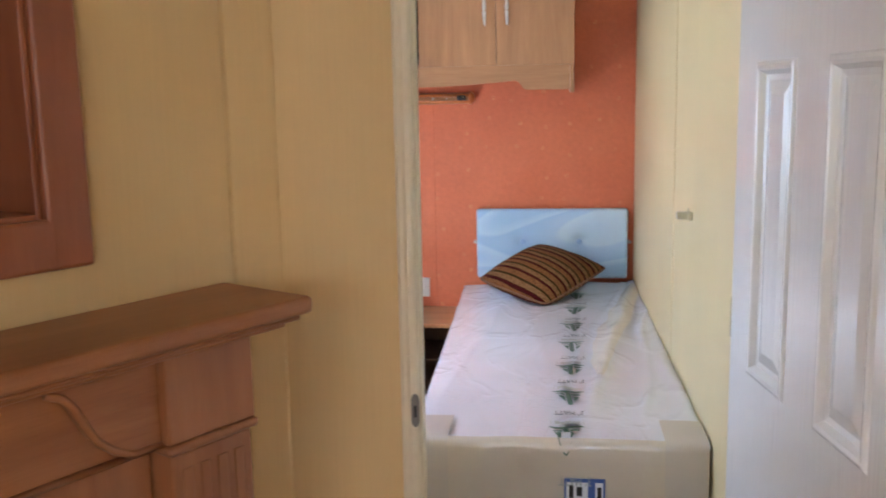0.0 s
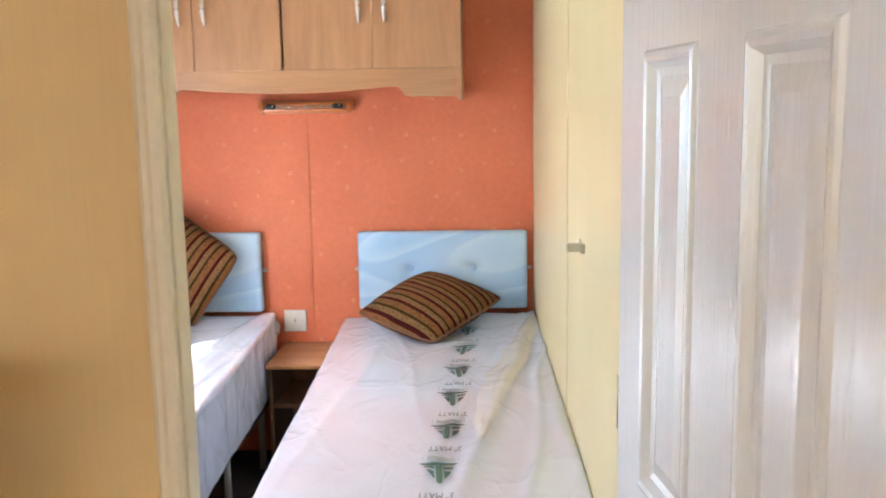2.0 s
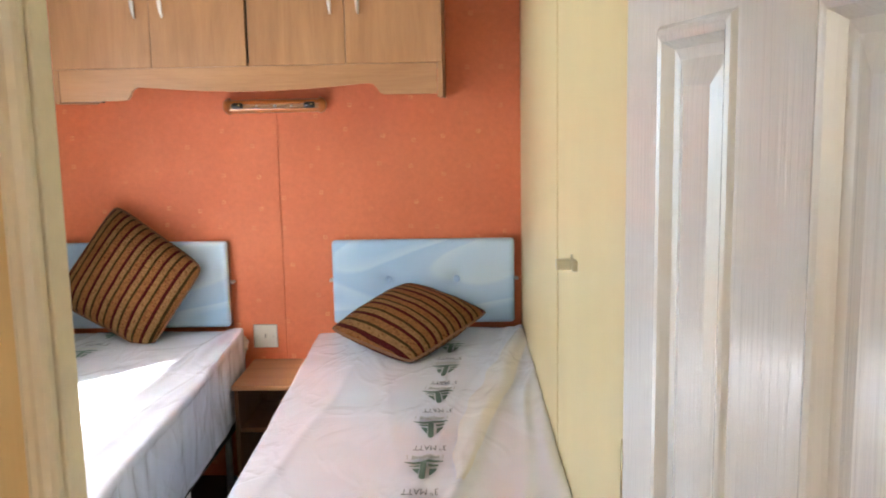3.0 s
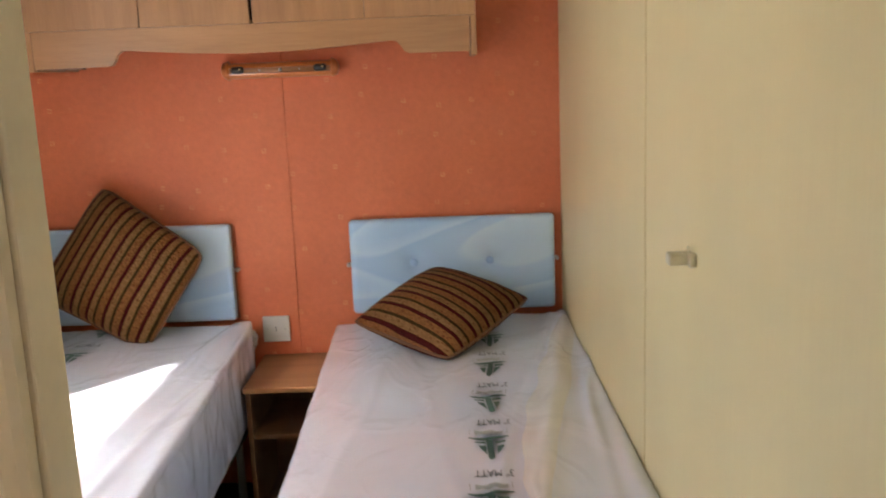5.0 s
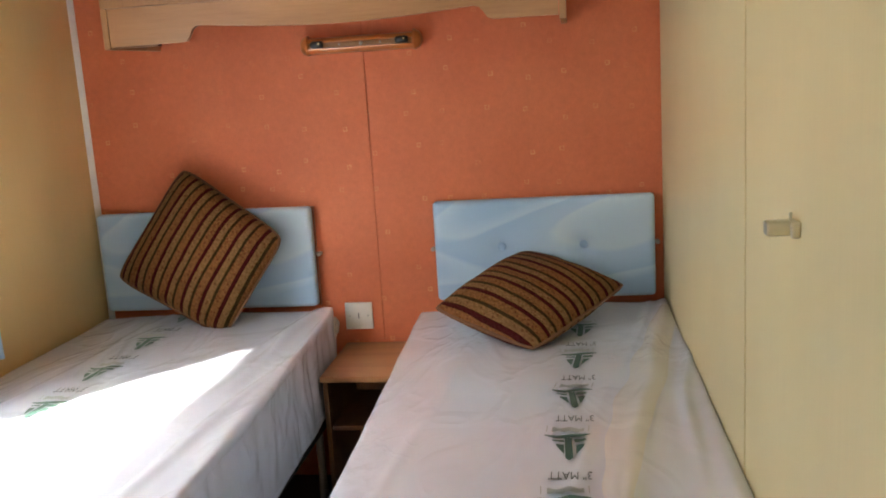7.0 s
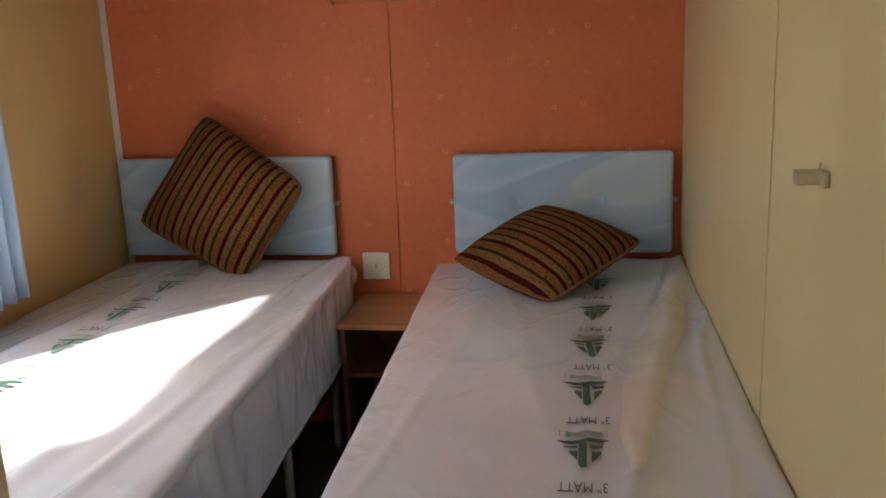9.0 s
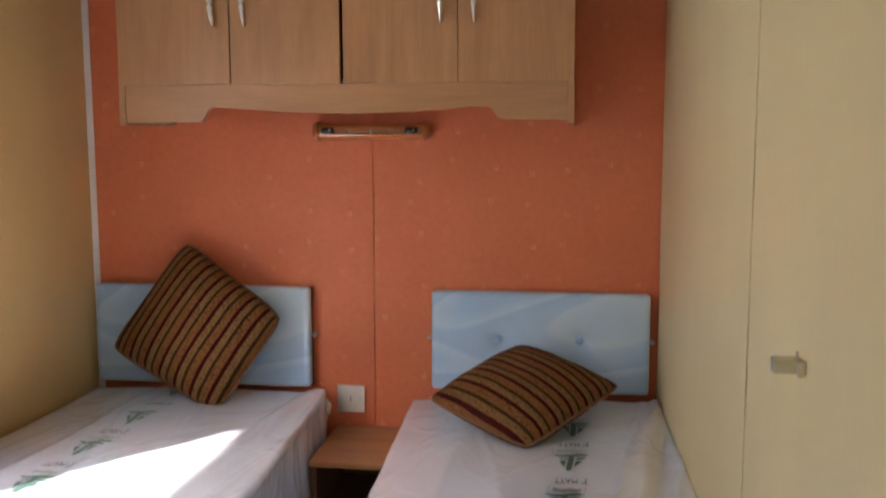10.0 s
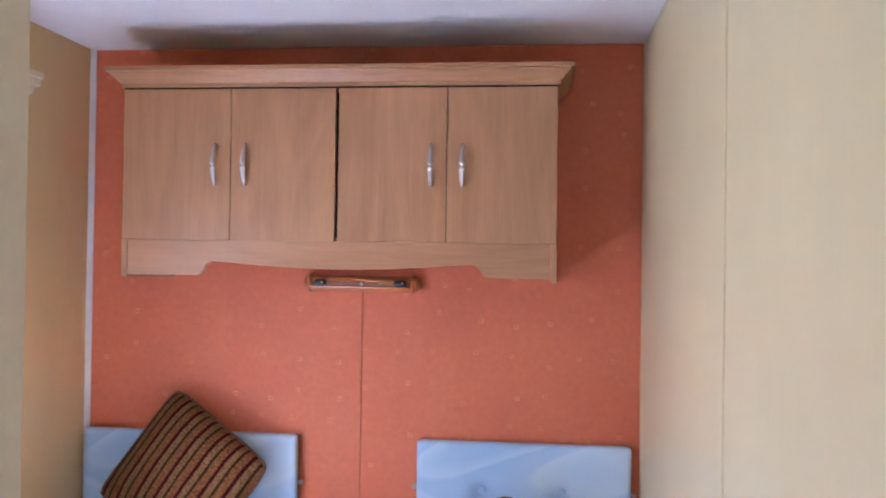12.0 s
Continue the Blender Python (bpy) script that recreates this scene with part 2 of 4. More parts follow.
LOOSEFILM = film_wrap("loose_film", (0.74, 0.735, 0.70))
BAND = film_wrap("beige_wrap", (0.60, 0.545, 0.46))
PATCH = film_wrap("taupe_patch", (0.56, 0.52, 0.475))
PRINT = plain("green_print", (0.06, 0.145, 0.115), 0.45, vary=0.3, grain=120)
GREYPRINT = plain("grey_print", (0.09, 0.11, 0.12), 0.45, vary=0.3, grain=120)
PALEPRINT = plain("pale_grey_print", (0.36, 0.40, 0.39), 0.45, vary=0.3, grain=90)
BLUEPRINT = plain("blue_print", (0.06, 0.12, 0.38), 0.4)
LABELWHITE = plain("label_white", (0.75, 0.77, 0.8), 0.4)
STRIPES = stripe_cloth("striped_chenille")
PIPING = plain("cushion_edge", (0.16, 0.075, 0.035), 0.9, grain=200, vary=0.3, bump=0.6)
STEEL = plain("brushed_steel", (0.62, 0.6, 0.57), 0.32, 1.0, vary=0.05)
STRIKE = plain("dull_nickel", (0.22, 0.2, 0.17), 0.5, 0.7)
BRASS = plain("worn_brass", (0.55, 0.45, 0.25), 0.35, 1.0)
LATCHMETAL = plain("latch_nickel", (0.62, 0.58, 0.46), 0.35, 0.8)
BLACK = plain("black_bakelite", (0.012, 0.011, 0.01), 0.35)
SOCKET = plain("socket_plastic", (0.74, 0.72, 0.66), 0.3, vary=0.03)
# near-black that stands in for the shade of gaps and recesses
DARK = plain("shaded_gap", (0.03, 0.02, 0.015), 0.8)
LEGMETAL = plain("bed_leg_paint", (0.55, 0.53, 0.5), 0.4, 0.3)
CURTAIN = plain("blue_curtain_cloth", (0.42, 0.60, 0.82), 0.85, grain=250, vary=0.1)
PELMETPAINT = plain("pelmet_cream", (0.78, 0.68, 0.47), 0.4)
UPVC = plain("white_window_frame", (0.78, 0.78, 0.77), 0.35)
GRASS = plain("meadow", (0.06, 0.09, 0.03), 0.9, grain=8, vary=0.4)
glass_m, gn, gl, gb = material("window_glass", 0.02)
gb.inputs["Transmission Weight"].default_value, gb.inputs["IOR"].default_value = 1.0, 1.45
GLASS = glass_m

# ---------------------------------------------------------------- builders

WM = {}     # the world matrix of each thing, as parts are given in world places


def thing(name, m, label, category, group="", kind=""):
    ob = new(name)
    ob.empty_display_size = 0.1
    ob.matrix_world = m
    WM[ob] = m.copy()
    return tagged(ob, label, category, group, kind)


def part(name, bm, mat, parent=None, label="", local=False, smooth=False):
    """One mesh from a bmesh in world places (or in the thing's own, if local)."""
    if parent is not None and not local:
        bm.transform(WM[parent].inverted())
    bmesh.ops.recalc_face_normals(bm, faces=bm.faces)
    if smooth:
        for f in bm.faces:
            f.smooth = True
    me = bpy.data.meshes.new(name)
    bm.to_mesh(me)
    bm.free()
    me.materials.append(mat)
    ob = new(name, me)
    if parent is not None:
        ob.parent = parent
        WM[ob] = WM[parent]
    if label:
        ob["label"] = label
    return ob


def add_box(bm, a, b, bevel=0.0, segments=2):
    lo, hi = [min(p, q) for p, q in zip(a, b)], [max(p, q) for p, q in zip(a, b)]
    r = bmesh.ops.create_cube(bm, size=1.0)
    for v in r["verts"]:
        v.co = Vector([(lo[i] + hi[i]) / 2 + v.co[i] * (hi[i] - lo[i]) for i in range(3)])
    if bevel:
        edges = list({e for v in r["verts"] for e in v.link_edges})
        bmesh.ops.bevel(bm, geom=edges, offset=bevel, segments=segments, profile=0.5, affect="EDGES")
    return bm


def box(a, b, bevel=0.0, segments=2):
    return add_box(bmesh.new(), a, b, bevel, segments)


def prism(bm, outline, to3, a, b):
    """A prism over a flat outline; to3(u, v, w) lays it into the world, w from a to b."""
    va = [bm.verts.new(to3(u, v, a)) for u, v in outline]
    vb = [bm.verts.new(to3(u, v, b)) for u, v in outline]
    bm.faces.new(va)
    bm.faces.new(vb[::-1])
    n = len(outline)
    for i in range(n):
        bm.faces.new((va[i], vb[i], vb[(i + 1) % n], va[(i + 1) % n]))
    return bm


def tube(bm, points, radii, sides=12):
    """A round bar through points, with a radius (or one for each axis across) at each."""
    rings = []
    for i, p in enumerate(points):
        ahead = Vector(points[min(i + 1, len(points) - 1)]) - Vector(points[max(i - 1, 0)])
        q = ahead.to_track_quat("Z", "Y")
        r = radii[i] if isinstance(radii, (list, tuple)) else radii
        rings.append([bm.verts.new(Vector(p) + q @ Vector((r * math.cos(2 * math.pi * k / sides), r * math.sin(2 * math.pi * k / sides), 0))) for k in range(sides)])
    for a, b in zip(rings, rings[1:]):
        for k in range(sides):
            bm.faces.new((a[k], a[(k + 1) % sides], b[(k + 1) % sides], b[k]))
    bm.faces.new(rings[0][::-1])
    bm.faces.new(rings[-1])
    return bm


def soft_box(a, b, radius, cuts, shape=None):
    """A box with round edges on a fine grid; shape(point, normal) may push each point."""
    lo, hi = Vector([min(p, q) for p, q in zip(a, b)]), Vector([max(p, q) for p, q in zip(a, b)])
    bm = bmesh.new()
    bmesh.ops.create_cube(bm, size=2.0)
    bmesh.ops.subdivide_edges(bm, edges=bm.edges[:], cuts=cuts, use_grid_fill=True)
    mid, half = (lo + hi) / 2, (hi - lo) / 2
    for v in bm.verts:
        # more of the grid near the edges
        q = Vector([math.copysign(abs(c) ** 0.75, c) for c in v.co])
        p = Vector([q[i] * half[i] for i in range(3)])
        core = Vector([max(-half[i] + radius, min(half[i] - radius, p[i])) for i in range(3)])
        d = p - core
        p = core + (d.normalized() * radius if d.length > 1e-6 else d)
        nrm = d.normalized() if d.length > 1e-6 else Vector((0, 0, 1 if v.co.z > 0 else -1))
        v.co = mid + p
        if shape:
            v.co = shape(v.co, nrm)
    return bm


# ---------------------------------------------------------------- the shell

CEIL = 2.22


def setting(name, bm, mat, label, category):
    ob = part(name, bm, mat)
    WM[ob] = Matrix.Identity(4)
    return tagged(ob, label, category, kind="structure")


setting("floor", box((-0.1, -6.6, -0.08), (3.1, 0.1, 0)), CARPET, "dark brown carpet over the whole floor", "floor")
setting("ceiling", box((-0.1, -6.6, CEIL), (3.1, 0.1, CEIL + 0.06)), CEILING, "white textured ceiling board", "ceiling")

wall_n = setting("wall_north", box((-0.1, 0.004, 0), (2.5, 0.08, CEIL)), PAPER, "terracotta papered wall behind two beds", "wall")
for x0, x1 in ((0.0, 0.9519), (0.9541, 1.9)):
    part("wall_panel", box((x0, 0, 0.001), (x1, 0.004, CEIL - 0.001), 0.0012, 1), PAPER, wall_n)

# outer wall with the bedroom window
WIN = (-2.46, -0.98, 0.92, 2.02)
bm = bmesh.new()
add_box(bm, (-0.1, -6.6, 0), (0, -6.15, CEIL))
add_box(bm, (-0.1, -4.95, 0), (0, WIN[0], CEIL))
add_box(bm, (-0.1, -6.15, 0), (0, -4.95, 0.9))
add_box(bm, (-0.1, -6.15, 1.9), (0, -4.95, CEIL))
add_box(bm, (-0.1, WIN[1], 0), (0, 0.004, CEIL))
add_box(bm, (-0.1, WIN[0], 0), (0, WIN[1], WIN[2]))
add_box(bm, (-0.1, WIN[0], WIN[3]), (0, WIN[1], CEIL))
setting("wall_west", bm, CREAM, "cream vinyl-faced outer wall with a window", "wall")

# partition between bedroom and lounge, left of the doorway, and over it
JX, DX = 1.262, 1.850
setting("wall_partition", box((0.0, -2.530, 0), (JX - 0.018, -2.486, CEIL)), CREAM, "cream partition beside the bedroom doorway", "wall")
setting("wall_over_door", box((JX - 0.018, -2.530, 2.0), (DX + 0.018, -2.486, CEIL)), CREAM, "cream wallboard over the bedroom doorway", "wall")
setting("wall_behind_door", box((DX + 0.018, -2.530, 0), (2.5, -2.486, CEIL)), CREAM, "cream partition behind the open door", "wall")

# slanting chimney-breast wall
CORNER, ALONG, OUT = Vector((0.978, -2.515, 0)), Vector((-0.49484, -0.86898, 0)), Vector((0.86898, -0.49484, 0))


def slant(s, out, z):
    """A place on the slanting wall: s along it from the corner, out from it, z up."""
    return CORNER + ALONG * s + OUT * out + Vector((0, 0, z))


NICHE_HOLE = (0.457, 0.951, 1.272, 1.785)


def slant_board(bm, s0, s1, z0, z1, o0, o1, hole=None):
    """A board on the slanting wall, with a square hole through it if one is given."""
    spans = [(s0, s1, z0, z1)]
    if hole:
        a, b, c, d = hole
        spans = [(s0, a, z0, z1), (b, s1, z0, z1), (a, b, z0, c), (a, b, d, z1)]
    for a, b, c, d in spans:
        prism(bm, [(a, c), (b, c), (b, d), (a, d)], lambda u, v, w: slant(u, w, v), o0, o1)
    return bm


wall_s = setting("wall_slanting", slant_board(bmesh.new(), 0.0, 1.97, 0.0, CEIL, -0.03, -0.0041, NICHE_HOLE), CREAM, "cream slanting wall behind the fire surround", "wall")
for s0, s1, hole in ((0.0, 0.0925, None), (0.0955, 1.21, NICHE_HOLE), (1.213, 1.97, None)):
    part("wall_panel", slant_board(bmesh.new(), s0, s1, 0.001, CEIL - 0.001, -0.004, 0.0, hole), CREAM, wall_s)

# lounge shell
setting("wall_hall", box((2.06, -3.95, 0), (2.12, -2.530, CEIL)), CREAM, "cream hall wall beside a brown door", "wall")
setting("wall_lounge_return", box((2.06, -4.01, 0), (3.1, -3.95, CEIL)), CREAM, "cream wall of the lounge", "wall")
setting("wall_east", box((3.0, -6.6, 0), (3.1, -4.01, CEIL)), CREAM, "cream outer wall of the lounge", "wall")
bm = bmesh.new()
add_box(bm, (-0.1, -6.6, 0), (0.5, -6.5, CEIL))
add_box(bm, (2.5, -6.6, 0), (3.1, -6.5, CEIL))
add_box(bm, (0.5, -6.6, 0), (2.5, -6.5, 0.9))
add_box(bm, (0.5, -6.6, 1.9), (2.5, -6.5, CEIL))
setting("wall_south", bm, CREAM, "cream end wall with a wide added window", "wall")
setting("wall_wardrobe_back", box((2.44, -2.492, 0), (2.5, 0.004, CEIL)), CREAM, "plain wall behind the wardrobe", "wall")

# ground outside
setting("ground", box((-400, -400, -0.6), (400, 400, -0.5)), GRASS, "grass field outside the windows", "ground")


def window(name, at, w, h, label):
    """A casement in the plane of local x and z: outer frame, mullion, two panes."""
    t = thing(name, at, label, "window", kind="structure")
    f = bmesh.new()
    for a, b in (((0, -0.03, 0), (w, 0.03, 0.045)), ((0, -0.03, h - 0.045), (w, 0.03, h)), ((0, -0.03, 0.045), (0.045, 0.03, h - 0.045)), ((w - 0.045, -0.03, 0.045), (w, 0.03, h - 0.045))):
        add_box(f, a, b, 0.004)
    part("window_frame", f, UPVC, t, local=True)
    part("window_sill", box((0, 0.03, -0.02), (w, 0.06, 0.012), 0.004), UPVC, t, local=True)
    p = part("pane", box((0.045, -0.003, 0.045), (w - 0.045, 0.003, h - 0.045)), GLASS, t, local=True)
    p.visible_shadow = False
    return t


window("window_1", pose(-0.075, WIN[1], WIN[2], 0, 0, -90), WIN[1] - WIN[0], WIN[3] - WIN[2], "white framed bedroom window beside the bed")
# unseen side window, made up to go with the side fill
window("window_3", pose(-0.05, -4.95, 0.9, 0, 0, -90), 1.2, 1.0, "white framed side window, added unseen to light the lounge")
# unseen end window, made up as an opening for the lounge fill
window("window_2", pose(0.5, -6.55, 0.9), 2.0, 1.0, "wide white framed window, added unseen to light the lounge")

# trims
setting("trim_corner", prism(bmesh.new(), [(0.001, -0.001), (0.016, -0.001), (0.014, -0.006), (0.006, -0.014), (0.001, -0.016)], lambda u, v, w: Vector((u, v, w)), 0.0, CEIL - 0.001), WHITETRIM, "thin white trim in the room corner", "trim")
setting("trim_slant_corner", prism(bmesh.new(), [(0.9315, -2.596), (0.9395, -2.5975), (1.000, -2.5375), (1.004, -2.5305), (0.972, -2.528)], lambda u, v, w: Vector((u, v, w)), 0.0, CEIL - 0.001), CREAM, "cream cover strip in the wall corner", "trim")

# door casing: moulded architrave, lining and stop
frame_t = thing("door_frame", pose(JX, -2.5, 0), "cream painted door frame with a moulded edge", "door frame", kind="structure")
prof = [(0.0, 0.0), (-0.034, 0.0), (-0.034, 0.006), (-0.028, 0.011), (-0.021, 0.012), (-0.014, 0.016), (-0.005, 0.016), (0.0, 0.012)]
part("architrave", prism(bmesh.new(), prof, lambda u, v, w: Vector((JX - 0.004 + u, -2.531 - v, w)), 0.0, 1.99), TRIM, frame_t)
part("architrave", prism(bmesh.new(), [(-u, v) for u, v in prof], lambda u, v, w: Vector((DX + 0.022 + u, -2.531 - v, w)), 0.0, 1.99), TRIM, frame_t)
part("lining", box((JX - 0.018, -2.529, 0), (JX, -2.487, 1.985), 0.002), TRIM, frame_t)
part("lining", box((DX, -2.529, 0), (DX + 0.017, -2.493, 1.985), 0.002), TRIM, frame_t)
part("head", box((JX, -2.529, 1.975), (DX, -2.493, 1.999), 0.002), TRIM, frame_t)
sp = bmesh.new()
o = [(0.010 * math.cos(a) , 0.030 * math.copysign(1, math.sin(a)) * 0.55 + 0.016 * math.sin(a)) for a in [2 * math.pi * (k + 0.5) / 16 for k in range(16)]]
prism(sp, [(u * 0.8, v) for u, v in o], lambda u, v, w: Vector((JX - 0.0100 + u, -2.5475 - w, 0.862 + v)), 0.0, 0.002)
strike = part("strike_plate", sp, STRIKE, frame_t, "dull nickel strike plate")
part("latch_slot", box((JX - 0.013, -2.5505, 0.849), (JX - 0.007, -2.5497, 0.872)), BLACK, strike)

# ---------------------------------------------------------------- the open panelled door
HINGE, DALONG, DOUT = Vector((1.840, -2.5, 0)), Vector((0.144, -0.9896, 0)), Vector((-0.9896, -0.144, 0))
DANG = math.degrees(math.atan2(DALONG.y, DALONG.x))


def panel_leaf(t, w, h, panels, thick, mat, edge_mat):
    """A moulded leaf in local x (width), y (into the leaf), z: stiles and rails round sunken panels with a raised field."""
    xs = sorted({0.0, w, *[p[0] for p in panels], *[p[1] for p in panels]})
    zs = sorted({0.0, h, *[p[2] for p in panels], *[p[3] for p in panels]})
    bm = bmesh.new()
    grid = {}

    def vert(x, y, z):
        key = (round(x, 4), round(y, 4), round(z, 4))
        if key not in grid:
            grid[key] = bm.verts.new((x, y, z))
        return grid[key]

    def quad(*ps):
        bm.faces.new([vert(*p) for p in ps])

    for x0, x1 in zip(xs, xs[1:]):
        for z0, z1 in zip(zs, zs[1:]):
            if (x0, x1, z0, z1) not in panels:
                quad((x0, 0, z0), (x1, 0, z0), (x1, 0, z1), (x0, 0, z1))
                continue
            steps = [(0, 0), (0.004, -0.004), (0.009, -0.0055), (0.015, -0.004), (0.022, 0.006), (0.031, 0.008), (0.037, 0.0065), (0.054, 0.002)]
            for (i, y), (j, k) in zip(steps, steps[1:]):
                a = [(x0 + i, y, z0 + i), (x1 - i, y, z0 + i), (x1 - i, y, z1 - i), (x0 + i, y, z1 - i)]
                b = [(x0 + j, k, z0 + j), (x1 - j, k, z0 + j), (x1 - j, k, z1 - j), (x0 + j, k, z1 - j)]
                for q in range(4):
                    quad(a[q], a[(q + 1) % 4], b[(q + 1) % 4], b[q])
            i, y = steps[-1]
            quad((x0 + i, y, z0 + i), (x1 - i, y, z0 + i), (x1 - i, y, z1 - i), (x0 + i, y, z1 - i))
    part("door_face", bm, mat, t, local=True)
    part("door_core", box((0, 0.0005 + 0.0105, 0), (w, thick, h)), edge_mat, t, local=True)
    e = bmesh.new()
    for a, b in (((0, 0.0005, 0), (0.006, 0.0108, h)), ((w - 0.006, 0.0005, 0), (w, 0.0108, h)), ((0.006, 0.0005, h - 0.006), (w - 0.006, 0.0108, h)), ((0.006, 0.0005, 0), (w - 0.006, 0.0108, 0.006))):
        add_box(e, a, b)
    part("edge_band", e, edge_mat, t, local=True)


LEAF0 = -0.030
p0 = HINGE + DALONG * LEAF0 + Vector((0, 0, 0.012))
door = thing("door_1", Matrix.Translation(p0) @ Matrix.Rotation(math.radians(DANG), 4, "Z"), "white six-panel door standing wide open", "door", kind="structure")
cols = ((0.094, 0.258), (0.372, 0.538))
PANELS = {(a, b, c, d) for a, b in cols for c, d in ((0.14, 0.70), (0.938, 1.478), (1.61, 1.84))}
panel_leaf(door, 0.628, 1.965, PANELS, 0.038, DOORPAINT, DOOREDGE)
for z in (0.22, 0.98, 1.72):
    part("hinge", tube(bmesh.new(), [(-0.004, 0.004, z), (-0.004, 0.004, z + 0.075)], 0.005, 10), BRASS, door, local=True, smooth=True)

# brown door in the hall wall
bd = thing("door_2", Matrix.Translation((2.05, -2.66, 0.012)) @ Matrix.Rotation(radians(-90), 4, "Z"), "closed dark brown panelled wooden door in the hall", "door", kind="structure")
panel_leaf(bd, 0.62, 1.965, {(a, b, c, d) for a, b in ((0.09, 0.28), (0.34, 0.53)) for c, d in ((0.14, 0.70), (0.928, 1.80))}, 0.038, BROWNDOOR, BROWNDOOR)
cas = bmesh.new()
add_box(cas, (-0.05, -0.012, 0), (-0.004, 0.01, 2.03), 0.004)
add_box(cas, (0.624, -0.012, 0), (0.67, 0.01, 2.03), 0.004)
add_box(cas, (-0.004, -0.012, 1.98), (0.624, 0.01, 2.03), 0.004)
part("casing", cas, BROWNDOOR, bd, local=True)
part("door_handle", tube(bmesh.new(), [(0.57, -0.0005, 0.9), (0.57, -0.05, 0.9), (0.56, -0.055, 0.9), (0.47, -0.055, 0.9)], 0.008), BRASS, bd, local=True, smooth=True)

# ---------------------------------------------------------------- fire surround on the slanting wall
M_SLANT = Matrix(((ALONG.x, OUT.x, 0, CORNER.x), (ALONG.y, OUT.y, 0, CORNER.y), (0, 0, 1, 0), (0, 0, 0, 1)))
# (s, out, z) turned to a right-handed frame: local x runs along, y out of the wall


def on_slant(bm):
    bm.transform(M_SLANT)
    return bm


MS0, MS1, MT = 0.118, 1.312, 1.122
sur = thing("fire_surround", Matrix.Translation(slant((MS0 + MS1) / 2, 0, 0)) @ Matrix.Rotation(math.atan2(-ALONG.y, -ALONG.x), 4, "Z"), "red-brown wooden fire surround with a moulded mantel shelf", "fireplace")
bm = box((MS0, 0.001, MT - 0.030), (MS1, 0.228, MT), 0.011, 4)
part("mantel_shelf", on_slant(bm), MANTEL_H, sur)
bm = bmesh.new()
for k, (d, z0, z1) in enumerate(((0.016, MT - 0.041, MT - 0.0305), (0.034, MT - 0.052, MT - 0.0415))):
    add_box(bm, (MS0 + d, 0.001, z0), (MS1 - d, 0.228 - d, z1), 0.005, 2)
part("shelf_moulding", on_slant(bm), MANTEL_H, sur)
for a, b in ((0.208, 0.378), (MS0 + MS1 - 0.378, MS0 + MS1 - 0.208)):
    bm = bmesh.new()
    add_box(bm, (a, 0.001, 0.9285), (b, 0.170, MT - 0.0525), 0.004)
    part("pilaster_block", on_slant(bm), MANTEL_V, sur)
    outer, inner = a - 0.005, b + 0.005
    part("pilaster_collar", on_slant(box((outer, 0.001, 0.912), (inner, 0.175, 0.928), 0.007, 3)), MANTEL_V, sur)
    bm = bmesh.new()
    add_box(bm, (a + 0.005, 0.001, 0.121), (b - 0.005, 0.164, 0.9115), 0.005)
    part("pilaster", on_slant(bm), MANTEL_V, sur)
    bm = bmesh.new()
    n = 4
    for k in range(n):
        x = a + 0.034 + k * (b - a - 0.068) / (n - 1)
        add_box(bm, (x - 0.010, 0.1642, 0.18), (x + 0.010, 0.1665, 0.885), 0.002)
    part("pilaster_reeding", on_slant(bm), MANTEL_V, sur)
    part("plinth", on_slant(box((a - 0.004, 0.001, 0.0), (b + 0.004, 0.176, 0.1205), 0.006)), MANTEL_V, sur)
# frieze with ogee shoulders
mid = (MS0 + MS1) / 2
curve = [(0.0, 0.930), (0.05, 0.931), (0.078, 0.945), (0.105, 0.968), (0.122, 0.998), (0.135, 1.025), (0.152, 1.045), (0.175, 1.055)]
shoulders_l = [(0.3790, MT - 0.0525)] + [(0.3790 + u, z) for u, z in curve] + [(0.3790 + 0.185, MT - 0.0525)]
shoulders_r = [(2 * mid - u, z) for u, z in shoulders_l]
for sh in (shoulders_l, shoulders_r):
    bm = prism(bmesh.new(), sh, lambda u, v, w: Vector((u, w, v)), 0.1205, 0.152)
    part("frieze_shoulder", on_slant(bm), MANTEL_H, sur)
    part("shoulder_bead", on_slant(tube(bmesh.new(), [(u, 0.150, v) for u, v in sh[1:-1]], 0.0065, 8)), MANTEL_H, sur, smooth=True)
part("frieze", on_slant(box((0.3790, 0.001, 0.92), (2 * mid - 0.3790, 0.120, MT - 0.053))), MANTEL_H, sur)
# arched inner board
arch = [(0.3785, 0.10), (0.3785, 0.9195), (2 * mid - 0.3785, 0.9195), (2 * mid - 0.3785, 0.10), (2 * mid - 0.52, 0.10), (2 * mid - 0.52, 0.70)]
arch += [(mid + (mid - 0.52) * math.cos(a), 0.70 + 0.10 * math.sin(a)) for a in [math.pi * k / 12 for k in range(1, 12)]]
arch += [(0.52, 0.70), (0.52, 0.10)]
part("inner_board", on_slant(prism(bmesh.new(), arch, lambda u, v, w: Vector((u, w, v)), 0.03, 0.118)), MANTEL_V, sur)
part("edge_bead", on_slant(tube(bmesh.new(), [(0.3790, 0.1215, 0.9155), (mid, 0.1215, 0.9155), (2 * mid - 0.3790, 0.1215, 0.9155)], 0.006, 8)), MANTEL_H, sur, smooth=True)
part("fire_back", on_slant(box((0.40, 0.001, 0.0), (2 * mid - 0.40, 0.0295, 0.90))), DARK, sur)
part("hearth", on_slant(box((MS0 + 0.04, 0.181, 0.0), (MS1 - 0.04, 0.36, 0.045), 0.006)), MANTEL_H, sur)

